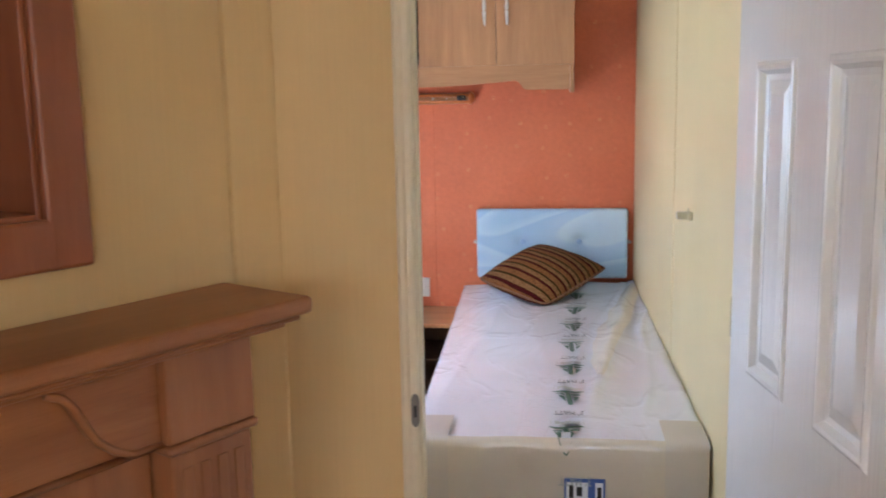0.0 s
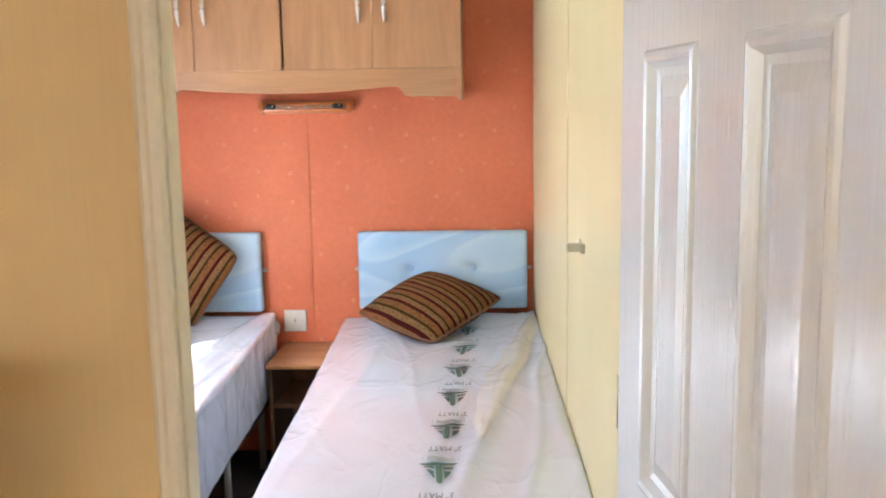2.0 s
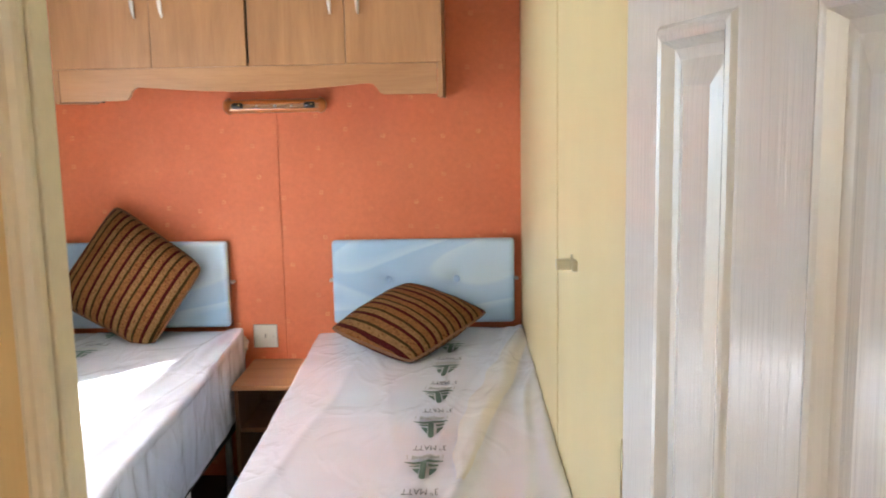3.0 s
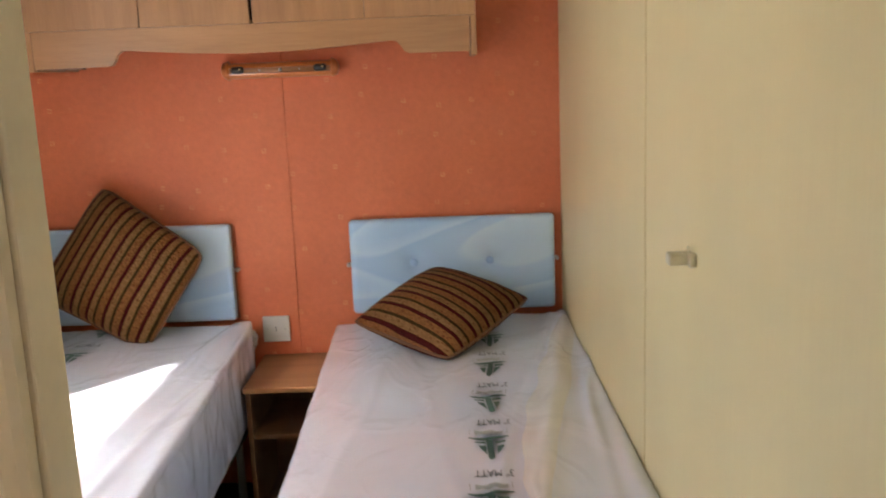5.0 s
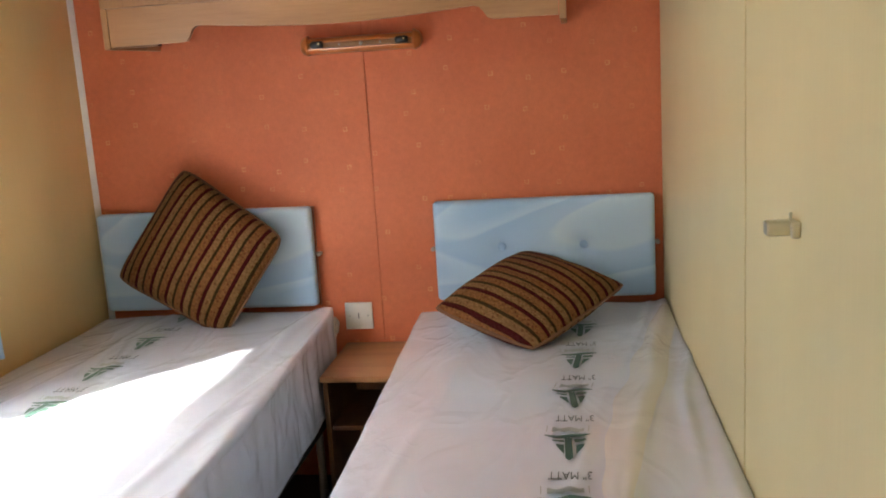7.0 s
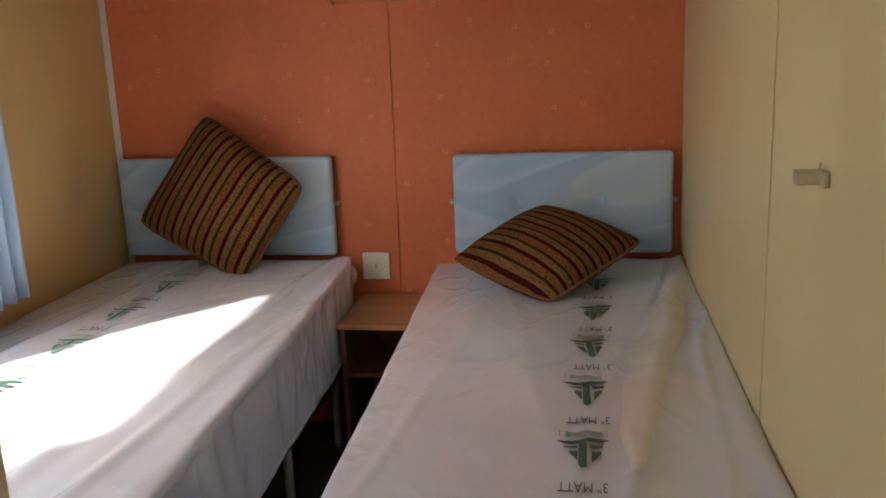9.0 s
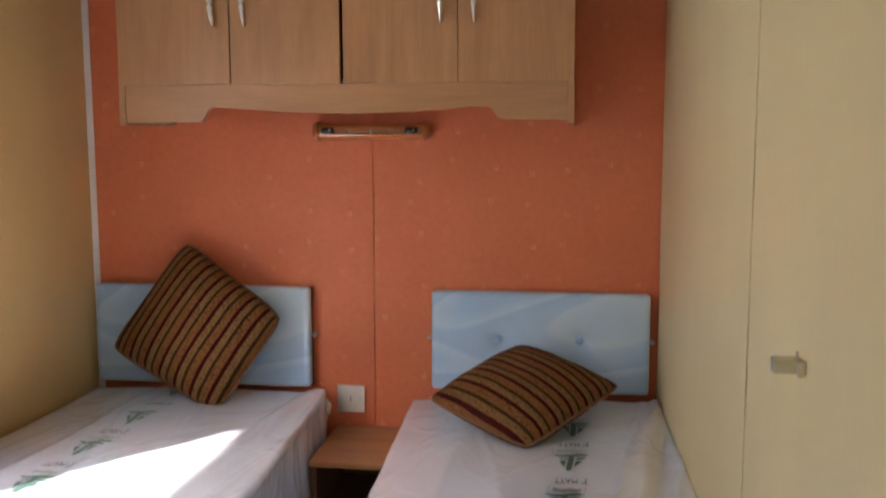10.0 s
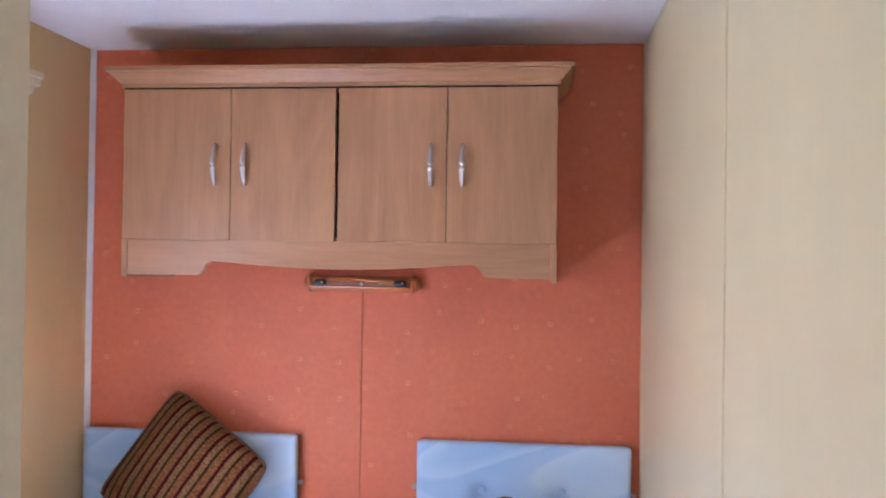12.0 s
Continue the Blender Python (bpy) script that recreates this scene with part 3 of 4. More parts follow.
# deep wooden frame over the mantel
F0, F1, FZ0, FZ1 = 0.384, 1.024, 1.196, 1.86
fr = thing("wall_niche_frame", Matrix.Translation(slant((F0 + F1) / 2, 0, FZ0)) @ Matrix.Rotation(math.atan2(-ALONG.y, -ALONG.x), 4, "Z"), "dark red-brown wooden frame round a sunken wall niche", "picture frame")
fw = 0.072
bm = bmesh.new()
for a, b in (((F0, 0.001, FZ0), (F0 + fw, 0.026, FZ1)), ((F1 - fw, 0.001, FZ0), (F1, 0.026, FZ1))):
    add_box(bm, a, b, 0.007, 3)
for z0, z1 in ((FZ0, FZ0 + 0.078), (FZ1 - 0.078, FZ1)):
    add_box(bm, (F0 + 0.004, 0.001, z0), (F1 - 0.004, 0.0252, z1), 0.007, 3)
part("frame", on_slant(bm), FRAMEWOOD, fr)
h0, h1, z0, z1 = F0 + fw + 0.0005, F1 - fw - 0.0005, FZ0 + 0.0765, FZ1 - 0.0765
bm = bmesh.new()
add_box(bm, (h0 + 0.0005, -0.125, z0 + 0.0005), (h1 - 0.0005, -0.117, z1 - 0.0005))
part("niche_back", on_slant(bm), NICHE, fr)
for a, b in (((h0 + 0.0005, -0.1165, z0 + 0.0005), (h0 + 0.010, 0.012, z1 - 0.0005)), ((h1 - 0.010, -0.1165, z0 + 0.0005), (h1 - 0.0005, 0.012, z1 - 0.0005)), ((h0 + 0.0105, -0.1165, z0 + 0.0005), (h1 - 0.0105, 0.012, z0 + 0.010)), ((h0 + 0.0105, -0.1165, z1 - 0.010), (h1 - 0.0105, 0.012, z1 - 0.0005))):
    part("niche_lining", on_slant(box(a, b, 0.001, 1)), FRAMEWOOD, fr)

# ---------------------------------------------------------------- fitted wardrobe
WX, LEAN_W = 1.853, 0.019                   # face at the head wall, and how it opens out towards the doorway
wd = thing("wardrobe", pose(WX, 0, 0, 0, 0, math.degrees(math.atan(LEAN_W))), "tall cream fitted wardrobe with flush doors", "wardrobe")
part("carcass", box((0.02, -2.46, 0), (0.54, -0.02, CEIL - 0.004)), WARDROBE, wd, local=True)
part("door", box((0, -1.2475, 0.02), (0.0195, -0.004, CEIL - 0.004), 0.0025), WARDROBE, wd, local=True)
d2 = part("door", box((0, -2.46, 0.02), (0.0195, -1.2530, CEIL - 0.004), 0.0025), WARDROBE, wd, local=True)
part("cover_strip", box((-0.0025, -1.2555, 0.02), (-0.0002, -1.2445, CEIL - 0.004), 0.001, 1), WARDROBE, d2, local=True)
LY, LZ = -1.59, 1.106
part("latch", box((-0.041, LY - 0.012, LZ - 0.010), (-0.0005, LY + 0.012, LZ + 0.010), 0.003), LATCHMETAL, d2, "small nickel pull latch", local=True)
part("thumb_piece", box((-0.012, LY - 0.024, LZ - 0.012), (-0.0005, LY - 0.0125, LZ + 0.011), 0.003), LATCHMETAL, d2, local=True)
part("latch_pin", tube(bmesh.new(), [(-0.010, LY - 0.008, LZ + 0.0095), (-0.010, LY - 0.008, LZ + 0.021)], 0.0022, 8), LATCHMETAL, d2, local=True)

# ---------------------------------------------------------------- beds


def bed_top(x, y, x0, x1):
    """Height of the wrapped top of a bed that spans x0 to x1."""
    u = (x - x0) / (x1 - x0)
    z = BED_Z + 0.006 * math.sin(math.pi * max(0, min(1, u)))
    z += 0.008 * (noise.noise(Vector((x * 2.2, y * 1.7, 3.1))))
    z += 0.0040 * noise.noise(Vector((x * 7, y * 5.0, 1.7)))
    z += 0.013 * max(0.0, (y + 0.5) / 0.44) * max(0.0, min(1.0, u))
    # pulled film: long soft folds towards the wall side and the foot
    for k, (fu, slope, width, high) in enumerate(FOLDS):
        line = fu + slope * (y + 0.9) + 0.05 * noise.noise(Vector((y * 2.0, k * 3.7, x0)))
        fade = 0.5 + 0.5 * noise.noise(Vector((y * 1.9, k * 5.1, 8.0 + x0)))
        z += high * max(0.0, fade) * max(0.0, min(1.0, (y + 1.9) / 0.25)) * math.exp(-(((u - line) / width) ** 2))
    return z


FOLDS = ((0.80, 0.20, 0.030, 0.019), (0.70, 0.26, 0.016, 0.008), (0.93, 0.15, 0.020, 0.013), (0.97, 0.02, 0.030, 0.014), (0.20, 0.15, 0.018, 0.006), (0.42, -0.20, 0.014, 0.004))
BED_Z, BED_LOW = 0.594, 0.318


def bed(x0, x1, y0, y1, label, logo_x, logo_y, skew, group):
    t = thing("single_bed", pose((x0 + x1) / 2, (y0 + y1) / 2, 0), label, "bed", group)

    def shape(p, nrm):
        q = p.copy()
        run = (y1 - p.y) / (y1 - y0)
        u = (p.x - x0) / (x1 - x0)
        q.x += (skew[0] * (1 - u) + skew[1] * u) * run
        if nrm.z > 0.05:
            q.z += (bed_top(p.x, p.y, x0, x1) - BED_Z) * min(1, nrm.z * 1.2)
        side = 1 - abs(nrm.z)
        if side > 0.2:
            # upright gathers of loose film
            along = p.y if abs(nrm.x) > abs(nrm.y) else p.x
            w = noise.noise(Vector((along * 13 + p.z * 4.0, p.z * 5.0, 5.0 + x0))) * 0.008 + (0.5 - abs(noise.noise(Vector((along * 24 + p.z * 3, p.z * 5, 2.0))))) * 0.010 - 0.003
            q += Vector((nrm.x, nrm.y, 0)) * (w - 0.008) * side
        if nrm.z < -0.3:
            q.z += 0.012 * noise.noise(Vector((p.x * 6, p.y * 6, 0)))
        return q

    def plan_x(x, y):
        run, wide = (y1 - y) / (y1 - y0), x1 - x0
        k = run * (skew[1] - skew[0]) / wide
        return (x - run * skew[0] + k * x0) / (1 + k)

    mat = part("mattress", soft_box((x0, y0, BED_LOW), (x1, y1, BED_Z), 0.020, 130, shape), WRAP, t, smooth=True)
    # base in near-black, with the shade under the mattress in its colour
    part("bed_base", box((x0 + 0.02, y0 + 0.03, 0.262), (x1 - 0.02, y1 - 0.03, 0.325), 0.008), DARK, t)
    for x in (x0 + 0.08, x1 - 0.06):
        for y in (y0 + 0.12, (y0 + y1) / 2 + 0.35, y1 - 0.12):
            part("leg", tube(bmesh.new(), [(x, y, 0.0), (x, y, 0.12), (x, y, 0.2615)], [0.016, 0.013, 0.013], 10), LEGMETAL, t, smooth=True)

    # printed band down the film
    def printed(name, quads, m, cx, cy):
        bm = bmesh.new()
        for q in quads:
            vs = []
            for u, v in q:
                x, y = cx + 0.72 * u, cy + 0.98 * v
                ruck = noise.noise(Vector((x * 16, cy * 7, x0 + 2.0)))
                x, y = x + 0.010 * noise.noise(Vector((y * 14, cx, 6.0))), y + 0.016 * ruck
                if y > y0 + 0.012:
                    vs.append(bm.verts.new((x, y, bed_top(plan_x(x, y), y, x0, x1) + (0.0042 if y > y0 + 0.05 else 0.0075))))
                else:
                    # over the edge and down the end
                    vs.append(bm.verts.new((x, y0 - 0.0105, BED_Z + 0.004 - (y0 + 0.012 - y))))
            bm.faces.new(vs)
        return part(name, bm, m, mat)

    def sliced(u0, u1, low, high, n=8):
        """A strip from u0 to u1 between two edges low(u) and high(u)."""
        us = [u0 + (u1 - u0) * k / n for k in range(n + 1)]
        return [[(a, low(a)), (b, low(b)), (b, high(b)), (a, high(a))] for a, b in zip(us, us[1:])]

    s = 0.064
    wave = lambda u: 0.005 * math.sin(u / s * 3.0)
    # two wing strokes, a stem that tapers to a point, and a small wedge at each side of it
    logo = sliced(-s, s, lambda u: 0.040 + wave(u) + 0.010 * (abs(u) / s) ** 3, lambda u: 0.056 + wave(u) - 0.003 * (abs(u) / s) ** 4, 12)
    logo += sliced(-0.010, 0.010, lambda u: -0.062 + 0.9 * abs(u), lambda u: 0.0395, 4)
    for sign in (-1, 1):
        wing = lambda u: 0.019 + 0.16 * (abs(u) - 0.016)
        logo += sliced(sign * 0.0145, sign * 0.047, wing, lambda u: 0.032 + wave(u) * 0.6, 5)
        logo += sliced(sign * 0.0165, sign * 0.038, lambda u: -0.036 + 1.75 * (abs(u) - 0.0165), lambda u: 0.008 + 0.10 * (abs(u) - 0.0165), 4)
    # grey lettering bar with end ticks at the head side of each emblem
    ghost = sliced(-0.044, 0.046, lambda u: 0.071 + 0.003 * math.sin(u * 190), lambda u: 0.091 + 0.004 * math.sin(u * 120 + 1), 12)
    ticks = sliced(-0.060, -0.0575, lambda u: 0.068, lambda u: 0.100, 1) + sliced(0.0575, 0.060, lambda u: 0.068, lambda u: 0.100, 1)
    y = logo_y
    while y > y0 + 0.02:
        lx = logo_x + 0.034 * (y - logo_y)
        printed("printed_emblem", logo, PRINT, lx, y)
        printed("printed_bar", ghost, PALEPRINT, lx, y)
        for tick in ticks:
            printed("printed_tick", [tick], PALEPRINT, lx, y)
        ty = y - 0.125
        if ty > y0 + 0.08:
            cu = bpy.data.curves.new("film_print", "FONT")
            cu.body, cu.size, cu.align_x, cu.align_y = '3" MATT', 0.05, "CENTER", "CENTER"
            cu.extrude = 0.0002
            cu.materials.append(GREYPRINT)
            tx = new("printed_text", cu)
            tx.parent = mat
            tx.matrix_local = WM[t].inverted() @ Matrix.Translation((lx, ty, max(bed_top(plan_x(lx + d, ty + e), ty + e, x0, x1) for d in (-0.05, -0.025, 0, 0.025, 0.05) for e in (-0.015, 0.015)) + 0.0022)) @ Matrix.Rotation(math.pi, 4, "Z") @ Matrix.Diagonal((0.43, 0.92, 1, 1))
        y -= 0.267
    return t, mat


BR0, BR1, BY0, BY1 = 1.082, 1.863, -2.0, -0.062
bed_r, mat_r = bed(BR0, BR1, BY0, BY1, "single bed in printed clear film beside the wardrobe", 1.592, -0.356, (0.06, 0.034), "twin beds")
bed_l, mat_l = bed(0.012, 0.815, BY0, BY1, "single bed in printed clear film under the window", 0.330, -0.140, (0.0, 0.07), "twin beds")

# loose fold of film that runs down the bed from the wardrobe corner
bm = bmesh.new()
spine = [(1.842, -0.16, 0.012), (1.820, -0.30, 0.030), (1.792, -0.46, 0.040), (1.757, -0.66, 0.046), (1.716, -0.88, 0.044), (1.676, -1.11, 0.040), (1.650, -1.32, 0.030), (1.640, -1.50, 0.010)]
rows = []
for k in range(57):
    f = k / 8
    i = min(int(f), len(spine) - 2)
    f -= i
    x, y, w = [p + (q - p) * f for p, q in zip(spine[i], spine[i + 1])]
    x += 0.012 * noise.noise(Vector((y * 6, 1.0, 2.0)))
    row = []
    for j in range(9):
        v = j / 4 - 1
        px = x + v * w * (1 + 0.3 * noise.noise(Vector((y * 5, v, 7.0))))
        run = (BY1 - y) / (BY1 - BY0)
        base = bed_top(px - 0.045 * run, y, BR0, BR1)
        row.append(bm.verts.new((px, y, base + 0.0036 + 0.007 * max(0.0, 1 - v * v) * (0.6 + 0.6 * noise.noise(Vector((y * 7, v * 2, 9.0)))))))
    rows.append(row)
for a, b in zip(rows, rows[1:]):
    for j in range(8):
        bm.faces.new((a[j], a[j + 1], b[j + 1], b[j]))
part("film_fold", bm, LOOSEFILM, mat_r, "loose yellowish fold of clear film", smooth=True)

# beige end wrap, taped corners and paper label on the bed by the doorway


def shell_strip(name, mat, x0, x1, profile, parent, lift, label=""):
    """A thin sheet that follows the bed's end; profile of (y, z) from top to bottom."""
    bm = bmesh.new()
    n = max(2, int((x1 - x0) / 0.012))
    rows = []
    for y, z in profile:
        row = []
        for k in range(n + 1):
            x = x0 + (x1 - x0) * k / n
            top = bed_top(x - 0.05 * (BR1 - x) / (BR1 - BR0) - 0.03, y, BR0, BR1) - BED_Z if z > BED_Z - 0.03 else 0.0
            w = 0.0025 * noise.noise(Vector((x * 14, z * 9, y * 6))) + 0.005 * (0.4 - abs(noise.noise(Vector((x * 11 + z * 9, z * 12 - x * 4, 3.3)))))
            row.append(bm.verts.new((x, y - (0 if z > BED_Z else w + lift), z + top + (lift if z > BED_Z - 0.03 else 0))))
        rows.append(row)
    for a, b in zip(rows, rows[1:]):
        for k in range(n):
            bm.faces.new((a[k], a[k + 1], b[k + 1], b[k]))
    return part(name, bm, mat, parent, label, smooth=True)


FY = BY0
end = [(FY + 0.014, BED_Z + 0.0005), (FY + 0.008, BED_Z - 0.004), (FY + 0.003, BED_Z - 0.011), (FY, BED_Z - 0.022)]
end += [(FY + 0.001, BED_Z - 0.022 - 0.027 * k) for k in range(1, 9)]
shell_strip("end_wrap", BAND, BR0 + 0.085, BR1 + 0.016, end, mat_r, 0.0035, "beige end wrap under clear film")
far = [(FY + 0.155, BED_Z + 0.003), (FY + 0.11, BED_Z + 0.003), (FY + 0.06, BED_Z + 0.003)] + end[:9]
shell_strip("corner_patch", PATCH, BR1 - 0.085, BR1 + 0.020, far, mat_r, 0.0048, "taupe corner tape")
shell_strip("corner_patch", PATCH, BR0 + 0.066, BR0 + 0.160, far, mat_r, 0.0048, "taupe corner tape")
LX, LTOP = 1.583, 0.506
lab = thing("paper_label", pose(LX, FY - 0.006, 0.40), "white paper label with blue printing on the mattress end", "label")
part("sheet", box((LX - 0.050, FY - 0.0115, LTOP - 0.160), (LX + 0.050, FY - 0.0105, LTOP)), LABELWHITE, lab)
for x0, x1, z0, z1 in ((-0.050, 0.050, -0.010, 0.0), (-0.050, -0.045, -0.160, -0.0105), (0.045, 0.050, -0.160, -0.0105), (0.008, 0.026, -0.160, -0.0105)):
    part("blue_print", box((LX + x0, FY - 0.0125, LTOP + z0), (LX + x1, FY - 0.0117, LTOP + z1)), BLUEPRINT, lab)
for x0, x1, z0, z1 in ((-0.038, -0.027, -0.052, -0.018), (-0.020, -0.006, -0.046, -0.022), (0.031, 0.041, -0.078, -0.022)):
    part("dark_print", box((LX + x0, FY - 0.0125, LTOP + z0), (LX + x1, FY - 0.0117, LTOP + z1)), BLACK, lab)

cu = bpy.data.curves.new("film_print", "FONT")
cu.body, cu.size, cu.align_x, cu.align_y, cu.extrude = '3" MATT', 0.05, "CENTER", "CENTER", 0.0002
cu.materials.append(PALEPRINT)
tx = new("printed_text", cu)
tx.parent = mat_r
tx.matrix_local = WM[bed_r].inverted() @ Matrix.Translation((1.560, FY - 0.0128, 0.500)) @ Matrix.Rotation(radians(90), 4, "X") @ Matrix.Rotation(math.pi, 4, "Z") @ Matrix.Diagonal((0.43, 0.7, 1, 1))

# bunched film at the head corner of the window bed
bm = bmesh.new()
bmesh.ops.create_icosphere(bm, subdivisions=4, radius=1.0)
for v in bm.verts:
    k = 1 + 0.45 * noise.noise(v.co * 2.3) + 0.2 * noise.noise(v.co * 6.0)
    v.co = Vector((0.804 + v.co.x * 0.016 * k, -0.082 + v.co.y * 0.024 * k, 0.548 + v.co.z * 0.034 * k))
part("film_bunch", bm, BAND, mat_l, "bunched clear film", smooth=True)

# ---------------------------------------------------------------- headboards


def headboard(x0, x1, z0, z1, label):
    t = thing("headboard", pose((x0 + x1) / 2, -0.03, z0), label, "headboard", "twin headboards")
    bx = [x0 + (x1 - x0) * f for f in (0.31, 0.683)]
    bz = z0 + (z1 - z0) * 0.525

    def shape(p, nrm):
        q = p.copy()
        if nrm.y < -0.05 or p.y < -0.04:
            for b in bx:
                d = math.hypot(p.x - b, (p.z - bz))
                q.y += 0.020 * math.exp(-(d / 0.024) ** 2) + 0.016 * math.exp(-(d / 0.060) ** 2)
            q.y += 0.003 * noise.noise(Vector((p.x * 6, 0, p.z * 8)))
        return q

    part("cushioned_pad", soft_box((x0, -0.056, z0), (x1, -0.016, z1), 0.014, 44, shape), CLOTH, t, smooth=True)
    part("backing_board", box((x0 + 0.003, -0.0158, z0 - 0.004), (x1 + 0.001, -0.0045, z1 - 0.004), 0.002), FRAMEWOOD, t)
    for b in bx:
        bm = bmesh.new()
        bmesh.ops.create_uvsphere(bm, u_segments=14, v_segments=8, radius=0.0135)
        for v in bm.verts:
            v.co = Vector((b + v.co.x, -0.040 + v.co.y * 0.6, bz + v.co.z))
        part("button", bm, BUTTON, t, smooth=True)
    for x, sgn in ((x0, -1), (x1, 1)):
        if x - 0.02 < 0.02:
            continue
        bm = tube(bmesh.new(), [(x - sgn * 0.002, -0.012, bz - 0.004), (x + sgn * 0.012, -0.012, bz - 0.004)], 0.006, 10)
        tube(bm, [(x + sgn * 0.010, -0.004, bz - 0.004), (x + sgn * 0.010, -0.028, bz - 0.004), (x + sgn * 0.010, -0.031, bz - 0.004)], [0.006, 0.007, 0.004], 8)
        part("fixing_bolt", bm, STEEL, t, "bright steel bolt", smooth=True)
    return t


headboard(1.146, 1.825, 0.621, 0.938, "pale blue buttoned headboard beside the wardrobe")
headboard(0.022, 0.750, 0.612, 0.940, "pale blue buttoned headboard behind a leaning cushion")

# ---------------------------------------------------------------- cushions


def cushion(centre, u_axis, v_axis, w, h, thick, label, skew=0.0, sag=((0, 0), (0, 0), (0, 0)), pinch=0.085):
    u = Vector(u_axis).normalized()
    nrm = u.cross(Vector(v_axis)).normalized()
    v = nrm.cross(u)
    m = Matrix(((u.x, v.x, nrm.x, centre[0]), (u.y, v.y, nrm.y, centre[1]), (u.z, v.z, nrm.z, centre[2]), (0, 0, 0, 1)))
    t = thing("cushion", m, label, "cushion", "striped cushions")
    n = 40
    bm = bmesh.new()

    def at(i, j, side):
        a, b = 2 * i / n - 1, 2 * j / n - 1
        fat = max(0.0, (1 - abs(a) ** 2.6)) ** 0.6 * max(0.0, (1 - abs(b) ** 2.6)) ** 0.6
        pull = 1 - 0.025 * (1 - a * a) * (b * b), 1 - 0.025 * (1 - b * b) * (a * a)
        ear = 1 - pinch * (abs(a * b)) ** 5
        x, y = a * w / 2 * pull[1] * ear, b * h / 2 * pull[0] * ear
        x, y = x - skew * y, y - skew * x
        # corners pulled out of square
        for (dx, dy), loose in zip(sag, ((1 + a) * (1 + b) / 4, (1 + a) * (1 - b) / 4, (1 - a) * (1 + b) / 4)):
            x, y = x + dx * loose, y + dy * loose
        z = side * thick / 2 * fat
        z += fat * 0.008 * noise.noise(Vector((x * 9, y * 9, side * 3.0 + centre[0] * 5)))
        z += 0.004 * noise.noise(Vector((x * 28, y * 28, centre[0]))) * (1 - fat) * (1 if 0 < i < n and 0 < j < n else 0)
        return (x, y, z)

    front = {(i, j): bm.verts.new(at(i, j, 1)) for i in range(n + 1) for j in range(n + 1)}
    back = {}
    for (i, j), vert in front.items():
        back[i, j] = vert if i in (0, n) or j in (0, n) else bm.verts.new(at(i, j, -1))
    for i in range(n):
        for j in range(n):
            for g in (front, back):
                bm.faces.new((g[i, j], g[i + 1, j], g[i + 1, j + 1], g[i, j + 1]))
    part("cover", bm, STRIPES, t, local=True, smooth=True)
    ring = [at(i, 0, 1) for i in range(n)] + [at(n, j, 1) for j in range(n)] + [at(i, n, 1) for i in range(n, 0, -1)] + [at(0, j, 1) for j in range(n, -1, -1)]
    part("seam_edge", tube(bmesh.new(), ring, 0.0045, 6), PIPING, t, local=True, smooth=True)
    return t


cushion((0.408, -0.165, 0.826), (0.334, -0.08, -0.184), (0.22, 0.08, 0.29), 0.412, 0.412, 0.16, "striped brown and gold cushion leaning on its corner", 0.0, ((0.030, -0.022), (0.018, 0.024), (0.014, 0.008)), 0.075)
cushion((1.449, -0.312, 0.693), (0.245, 0.28, 0.11), (-0.257, 0.19, 0.06), 0.39, 0.37, 0.155, "striped brown and gold cushion lying against the headboard", 0.045, pinch=0.06)

# ---------------------------------------------------------------- shelf table between the beds
nt = thing("side_table", pose(0.95, -0.12, 0), "narrow wooden side table with an open shelf between the beds", "side table")
TY, TZ = -0.345, 0.475
part("tabletop", box((0.824, TY - 0.008, TZ - 0.018), (1.082, -0.004, TZ), 0.003), TABLEWOOD, nt)
# sides, back and shelves use the wood darkened for shade
for x in (0.830, 1.062):
    part("side_panel", box((x, TY, 0), (x + 0.015, -0.004, TZ - 0.0185), 0.002), SHADEDWOOD, nt)
part("back_panel", box((0.8455, -0.012, 0.02), (1.0615, -0.0045, TZ - 0.0185)), SHADEDWOOD, nt)
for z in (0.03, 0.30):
    part("shelf", box((0.8455, TY + 0.012, z), (1.0615, -0.0125, z + 0.014), 0.002), SHADEDWOOD, nt)

# ---------------------------------------------------------------- switch plate
so = thing("wall_switch", pose(0.872, -0.002, 0.521), "square white plastic switch plate on the terracotta wall", "switch")
part("plate", box((0.827, -0.0105, 0.521), (0.918, -0.0005, 0.611), 0.003, 3), SOCKET, so)
part("rocker", box((0.866, -0.0125, 0.554), (0.880, -0.0107, 0.578), 0.0006), SOCKET, so)
part("slot", box((0.8715, -0.0133, 0.558), (0.8735, -0.0127, 0.576)), BLACK, so)
for x in (0.842, 0.903):
    part("screw", tube(bmesh.new(), [(x, -0.0104, 0.566), (x, -0.0120, 0.566)], 0.0032, 10), STEEL, so)

# ---------------------------------------------------------------- wooden strip lamp
la = thing("wall_lamp", pose(0.955, -0.002, 1.44), "turned wooden strip lamp with two empty holders on the wall", "wall lamp")
LX0, LX1, LZ0 = 0.765, 1.145, 1.438
bm = bmesh.new()
outline = [(-0.0005, -0.026), (-0.040, -0.024), (-0.055, -0.015), (-0.057, -0.010), (-0.045, -0.008), (-0.045, 0.005), (-0.057, 0.007), (-0.055, 0.013), (-0.046, 0.020), (-0.0005, 0.024)]
prism(bm, outline, lambda u, v, w: Vector((w, u, LZ0 + v)), LX0 + 0.026, LX1 - 0.026)
part("wooden_bar", bm, LAMPWOOD, la)
